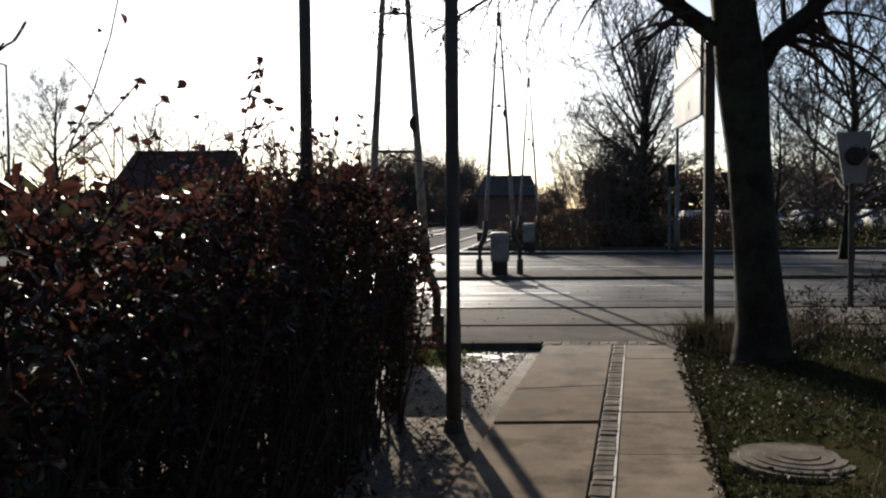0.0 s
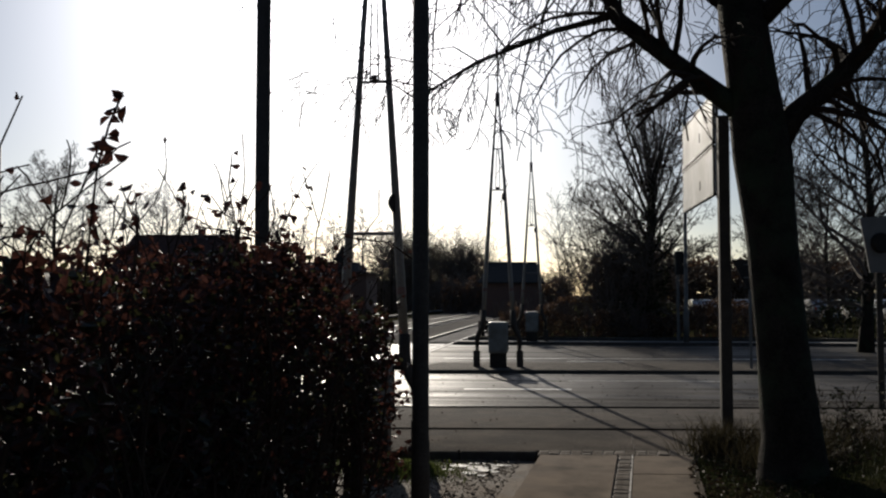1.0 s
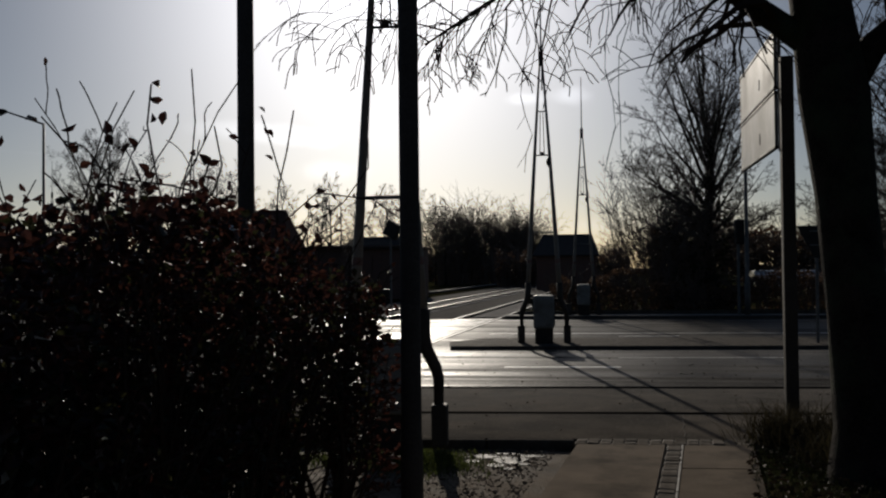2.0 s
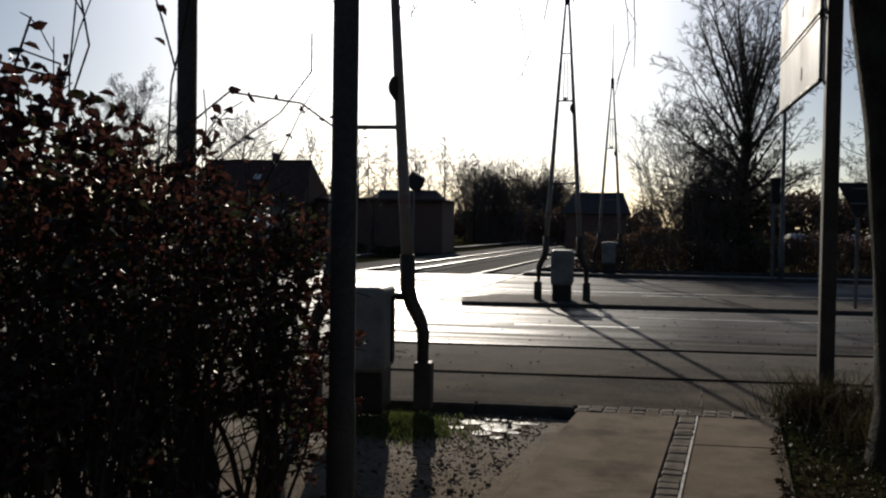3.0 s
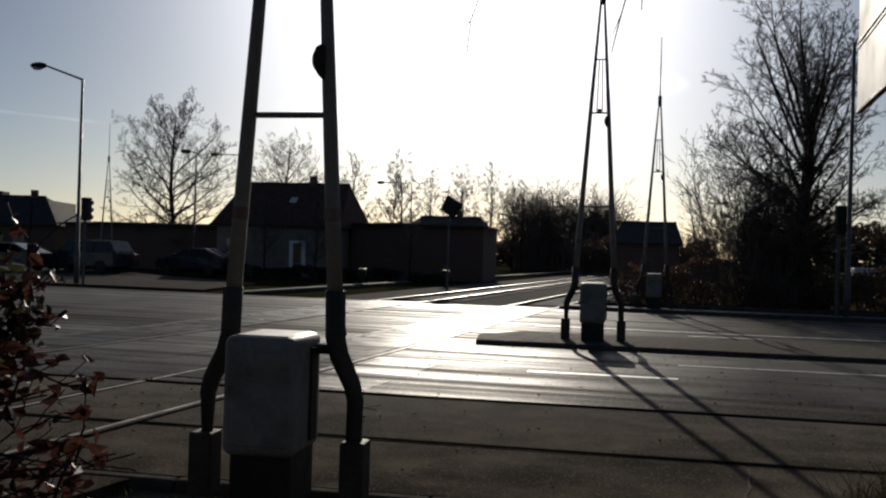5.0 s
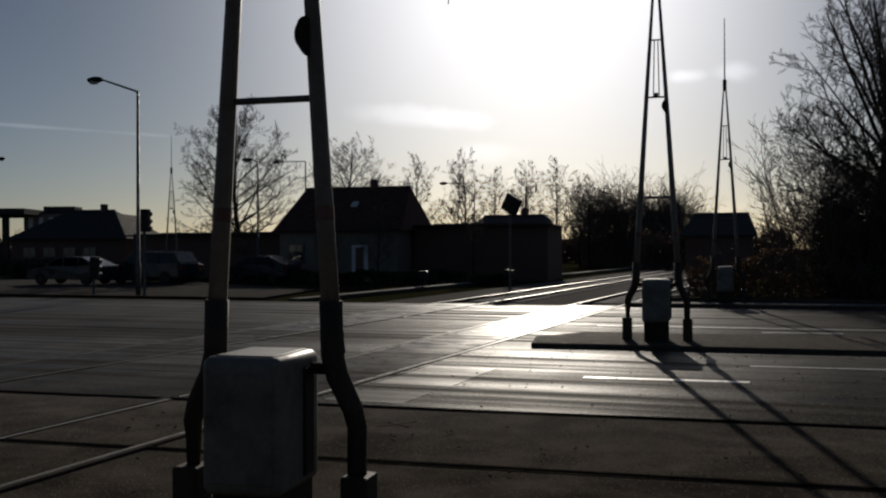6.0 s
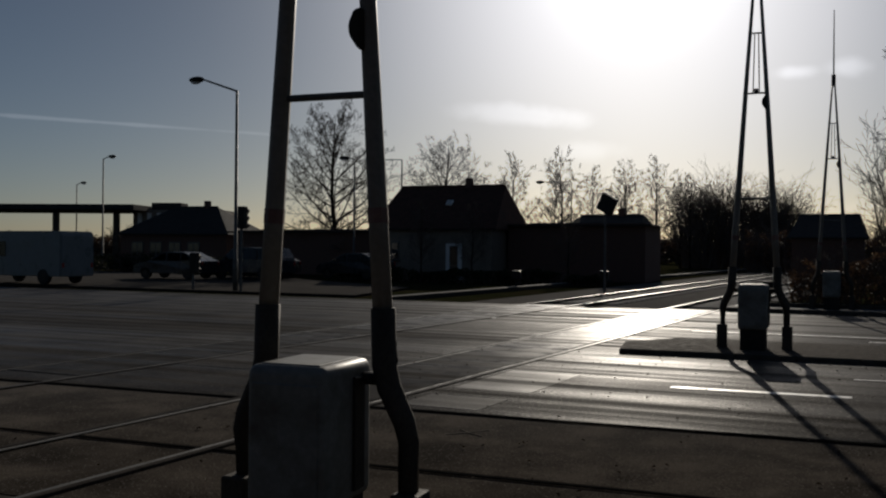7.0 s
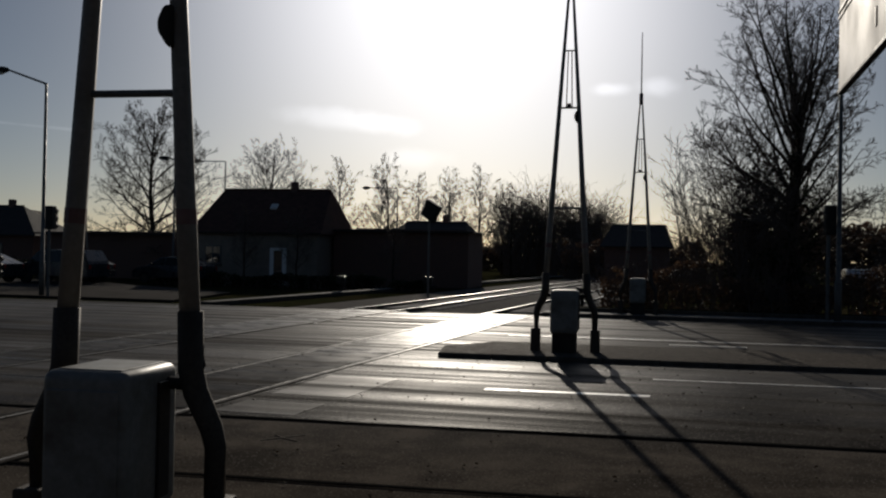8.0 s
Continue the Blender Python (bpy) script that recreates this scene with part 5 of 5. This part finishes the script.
# ---- bare trees in the distance ----
def ramify(segs, rng, p, d, length, r, level, kids=6, up=0.1, spread=0.62, wob=0.1, shrink=0.5, rmin=0.006):
    """A rising branch that forks again and again, finer at each order."""
    steps = 3 + level
    step = length / steps
    marks = []
    for i in range(steps):
        d = (d + Vector((rng.gauss(0, wob), rng.gauss(0, wob), rng.gauss(0, wob) + up))).normalized()
        q = p + d * step
        segs.append((p, q, max(r * (1 - 0.8 * i / steps), rmin), max(r * (1 - 0.8 * (i + 1) / steps), rmin * 0.8)))
        marks.append((p, q, d))
        p = q
    if level:
        for k in range(kids):
            f = 0.22 + 0.78 * (k + rng.random()) / kids
            i = min(int(f * steps), steps - 1)
            a, b, dd = marks[i]
            side = Vector((rng.gauss(0, 1), rng.gauss(0, 1), rng.gauss(0.15, 0.7)))
            side = (side - dd * side.dot(dd)).normalized()
            ramify(segs, rng, a.lerp(b, f * steps - i), (dd * (1 - spread * 0.5) + side * spread).normalized(), length * shrink * (1.15 - 0.55 * f) * rng.uniform(0.7, 1.25), max(r * (1 - 0.7 * f) * 0.55, rmin), level - 1, kids, up, spread, wob, shrink, rmin)


def crown_edge(u, peak, point):
    """How wide a crown is at the share u of its height, 1 at its widest."""
    if u <= 0 or u >= 1:
        return 0.0
    if u < peak:
        return 0.5 + 0.5 * (u / peak) ** 0.7
    v = (u - peak) / (1 - peak)
    return (1 - point) * math.sqrt(1 - v * v) + point * (1 - v)


def bare_tree(seed, h, w, low=0.16, peak=0.38, point=0.2, n=22, level=3, kids=6, r=0.2, rmin=0.008, steep=0.0, label="bare winter tree"):
    """A whole tree, one trunk mesh and one crown mesh, standing at the origin."""
    rng = random.Random(seed)
    top = thing("bare_tree", label, "tree", 0, 0, 0, 0, "bare trees")
    pts, radii = [], []
    x = y = 0
    for i in range(9):
        f = i / 8
        pts.append(Vector((x, y, h * 0.9 * f - 0.2)))
        radii.append(r * (1 - 0.9 * f) * (1.35 if i == 0 else 1))
        x += rng.gauss(0, h * 0.010)
        y += rng.gauss(0, h * 0.010)
    part("trunk", sweep(bmesh.new(), pts, radii, 8), M_BARK, top, smooth=True)
    segs = []
    for k in range(n):
        f = low + (0.84 - low) * ((k + rng.random()) / n) ** 1.15
        i = min(int(f * 8), 7)
        p = pts[i].lerp(pts[i + 1], f * 8 - i)
        a = k * 2.4 + rng.uniform(-0.4, 0.4)
        e = radians(14 + steep + 40 * ((k + 0.5) / n) + rng.uniform(-8, 8))
        d = Vector((math.cos(a) * math.cos(e), math.sin(a) * math.cos(e), math.sin(e)))
        length = 0.6
        while length < h:
            q = p + d * length + Vector((0, 0, 0.22 * length))
            if math.hypot(q.x, q.y) > w / 2 * crown_edge((q.z / h - low) / (1 - low), peak, point):
                break
            length += 0.15
        ramify(segs, rng, p, d, length * rng.uniform(0.9, 1.08), max(radii[i] * 0.45, 0.03), level, kids, 0.05, 0.7, 0.09, 0.42, rmin)
    v, f = tubes(segs, 3)
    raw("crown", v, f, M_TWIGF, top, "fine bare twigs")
    return top


def plant(src, x, y, s, turn, sz=None):
    return copy_thing(src, pose(x, y, 0, 0, 0, turn) @ Matrix.Diagonal((s, s, sz or s, 1)))


round_tree = bare_tree(41, 12.6, 9.6, 0.13, 0.32, 0.08, 38, 3, 7, 0.25, 0.0085, label="broad bare tree with a round crown behind the crossing")
round_tree.matrix_basis = pose(-34.1, 64.0, 0, 0, 0, 40)
tall_tree = bare_tree(42, 12.0, 5.6, 0.18, 0.3, 0.62, 26, 3, 6, 0.17, 0.009, 12, label="upright bare tree in the row along the road")
tall_tree.matrix_basis = pose(-29.5, 88, 0, 0, 0, 0)
plant(round_tree, -36.3, 88.0, 1.03, 70)
for tx, ty, ts, tr in ((-23.7, 84, 0.98, 120), (-24.8, 98, 0.95, 200), (-21.5, 98, 1.0, 260), (-18.4, 98, 1.02, 20), (-18.7, 112, 0.95, 140), (-27.0, 93, 0.85, 300), (-20.0, 92, 0.8, 80), (-16.2, 104, 0.9, 10)):
    plant(tall_tree, tx, ty, ts, tr)
plant(tall_tree, -22.9, 55.2, 0.42, 15)
plant(tall_tree, -19.9, 55.6, 0.40, 95)
plant(tall_tree, -14.5, 56.5, 0.38, 160)
plant(round_tree, 15.5, 52.0, 0.72, 10)
plant(tall_tree, 11.2, 43.5, 0.76, 50)
plant(round_tree, 10.2, 31.0, 0.86, 200)
plant(tall_tree, 22.0, 58.0, 1.0, 90)
plant(round_tree, 27.0, 62.0, 0.9, 300)
plant(tall_tree, 4.0, 160.0, 0.62, 10)
plant(round_tree, 1.0, 170.0, 0.5, 80)
plant(round_tree, -9.5, 120.0, 0.66, 130)


def big_tree():
    """The spreading tree by the far pavement: a trunk that fans out over a thicket of ivied stems."""
    rng = random.Random(77)
    top = thing("roadside_tree", "tall spreading bare tree with an ivy-dark thicket round its trunk", "tree", 4.75, 40.5, 0)
    axis = [(0.05, 0, -0.2), (0.0, 0, 1.5), (-0.05, 0, 3.2), (0.05, 0, 5.0), (0.12, 0.1, 6.6)]
    part("trunk", sweep(bmesh.new(), axis, [0.34, 0.26, 0.23, 0.17, 0.07], 10), M_BARK, top, smooth=True)

    def inside(q):
        u = q.z / 13.6
        wide = 3.75 if q.x < 0 else 2.75
        return math.hypot(q.x, q.y) < wide * (0.72 + 0.28 * min(1, u / 0.3) if u < 0.36 else crown_edge(u, 0.36, 0.3))

    fine = []
    for k in range(50):
        g = (k + 0.5) / 50
        z = 1.8 + 4.4 * g ** 1.2 + rng.uniform(-0.3, 0.3)
        a = k * 2.4 + rng.uniform(-0.4, 0.4)
        e = radians(8 + 66 * g ** 0.8 + rng.uniform(-8, 8))
        d = Vector((math.cos(a) * math.cos(e), math.sin(a) * math.cos(e), math.sin(e)))
        p = Vector((0.02, 0.02, z))
        length = 0.5
        while length < 9.5 and inside(p + d * length + Vector((0, 0, 0.15 * length))):
            length += 0.15
        ramify(fine, rng, p, d, length * rng.uniform(0.88, 1.06), 0.03 + 0.008 * length, 3, 9, 0.05 if z > 3 else 0.0, 0.66, 0.08, 0.36, 0.0058)
    # suckers and thicket stems round the trunk
    for k in range(110):
        p = Vector((rng.gauss(-1.1, 0.8), rng.gauss(0, 0.8), -0.15))
        ramify(fine, rng, p, Vector((rng.gauss(-0.1, 0.16), rng.gauss(0, 0.16), 1)).normalized(), rng.uniform(2.6, 6.4), 0.03, 2, 8, 0.0, 0.55, 0.07, 0.34, 0.0065)
    thick = [q for q in fine if q[2] > 0.04]
    v, f = tubes(thick, 6)
    raw("limb", v, f, M_BARK, top, "dark rising limbs")
    v, f = tubes([q for q in fine if q[2] <= 0.04], 3)
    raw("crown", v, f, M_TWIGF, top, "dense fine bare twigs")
    pts = []
    for i in range(9000):
        z = rng.random() ** 1.1 * 6.0
        a = rng.uniform(0, 6.28)
        rr = (1.8 - 0.09 * z) * rng.random() ** 0.5
        q = (rr * math.cos(a) - 0.85 + 0.08 * z, rr * math.sin(a), z)
        # the ivy thins out upwards and hangs in clumps
        if rng.random() > z / 5.6 and noise.noise((q[0] * 1.3, q[1] * 1.3, z * 0.9)) < 0.25:
            pts.append(q)
    leaves("ivy", pts, 0.15, M_EVER, top, rng, label="dark ivy on the lower stems")
    return top


big_tree()


def shrub_belt(name, label, x0, x1, y0, y1, h, count, size, mat, seed, twigs=250):
    """An uneven belt of shrubs: twigs and clumped leaves."""
    rng = random.Random(seed)
    top = thing(name, label, "shrubs", 0, 0, 0, 0, "", "stuff")
    segs, pts = [], []

    def tall(x):
        return h * (0.75 + 0.45 * noise.noise((x * 0.35, seed, 0)) + 0.25 * noise.noise((x * 1.3, seed, 3)))

    for i in range(twigs):
        x = rng.uniform(x0, x1)
        grow(segs, rng, Vector((x, rng.uniform(y0, y1), -0.1)), Vector((rng.gauss(0, 0.2), rng.gauss(0, 0.2), 1)), tall(x) * rng.uniform(0.8, 1.25), 0.02 * size / 0.12, 2, 4, 4, 0, 0.6, 0.12, 0.5, 0.2, 0.6, 0.05 * size)
    v, f = tubes(segs, 3)
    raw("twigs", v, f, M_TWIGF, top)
    for i in range(count):
        x = rng.uniform(x0, x1)
        z = tall(x) * rng.random() ** 0.7
        if noise.noise((x * 0.9, z * 1.2, seed)) < 0.28:
            pts.append((x, rng.uniform(y0, y1), z))
    leaves("foliage", pts, size, mat, top, rng)
    return top


shrub_belt("shrub_border", "dark leafy shrubs behind the far pavement", -1.5, 9.5, 37.0, 39.5, 1.7, 9000, 0.13, M_RUST, 1)
shrub_belt("clipped_hedge", "long dark hedge before the car park", 8.5, 60, 39.0, 40.5, 1.75, 16000, 0.16, M_EVER, 2, 300)
shrub_belt("garden_hedge", "dark garden hedge before the houses", -27.0, -11.5, 52.5, 54.0, 0.75, 6000, 0.18, M_EVER, 3, 200)
shrub_belt("track_shrubs", "dark thicket along the tracks", -9.5, 3.5, 92.0, 98.0, 4.2, 3500, 0.3, M_RUST, 4, 300)
shrub_belt("thicket", "dense dark thicket at the end of the tracks", -18.5, -6.5, 110.0, 117.0, 9.6, 1800, 0.3, M_RUST, 5, 560)
shrub_belt("far_woods", "distant dark winter woods", 8, 120, 125, 140, 8.5, 26000, 0.8, M_RUST, 6, 500)
shrub_belt("far_woods", "distant low dark woods behind the junction", -160, -8, 140, 150, 4.5, 22000, 0.8, M_RUST, 7, 400)
shrub_belt("island_shrubs", "dark low shrubs behind the side road", -60, -40, 58, 61, 1.3, 5000, 0.2, M_EVER, 8, 120)
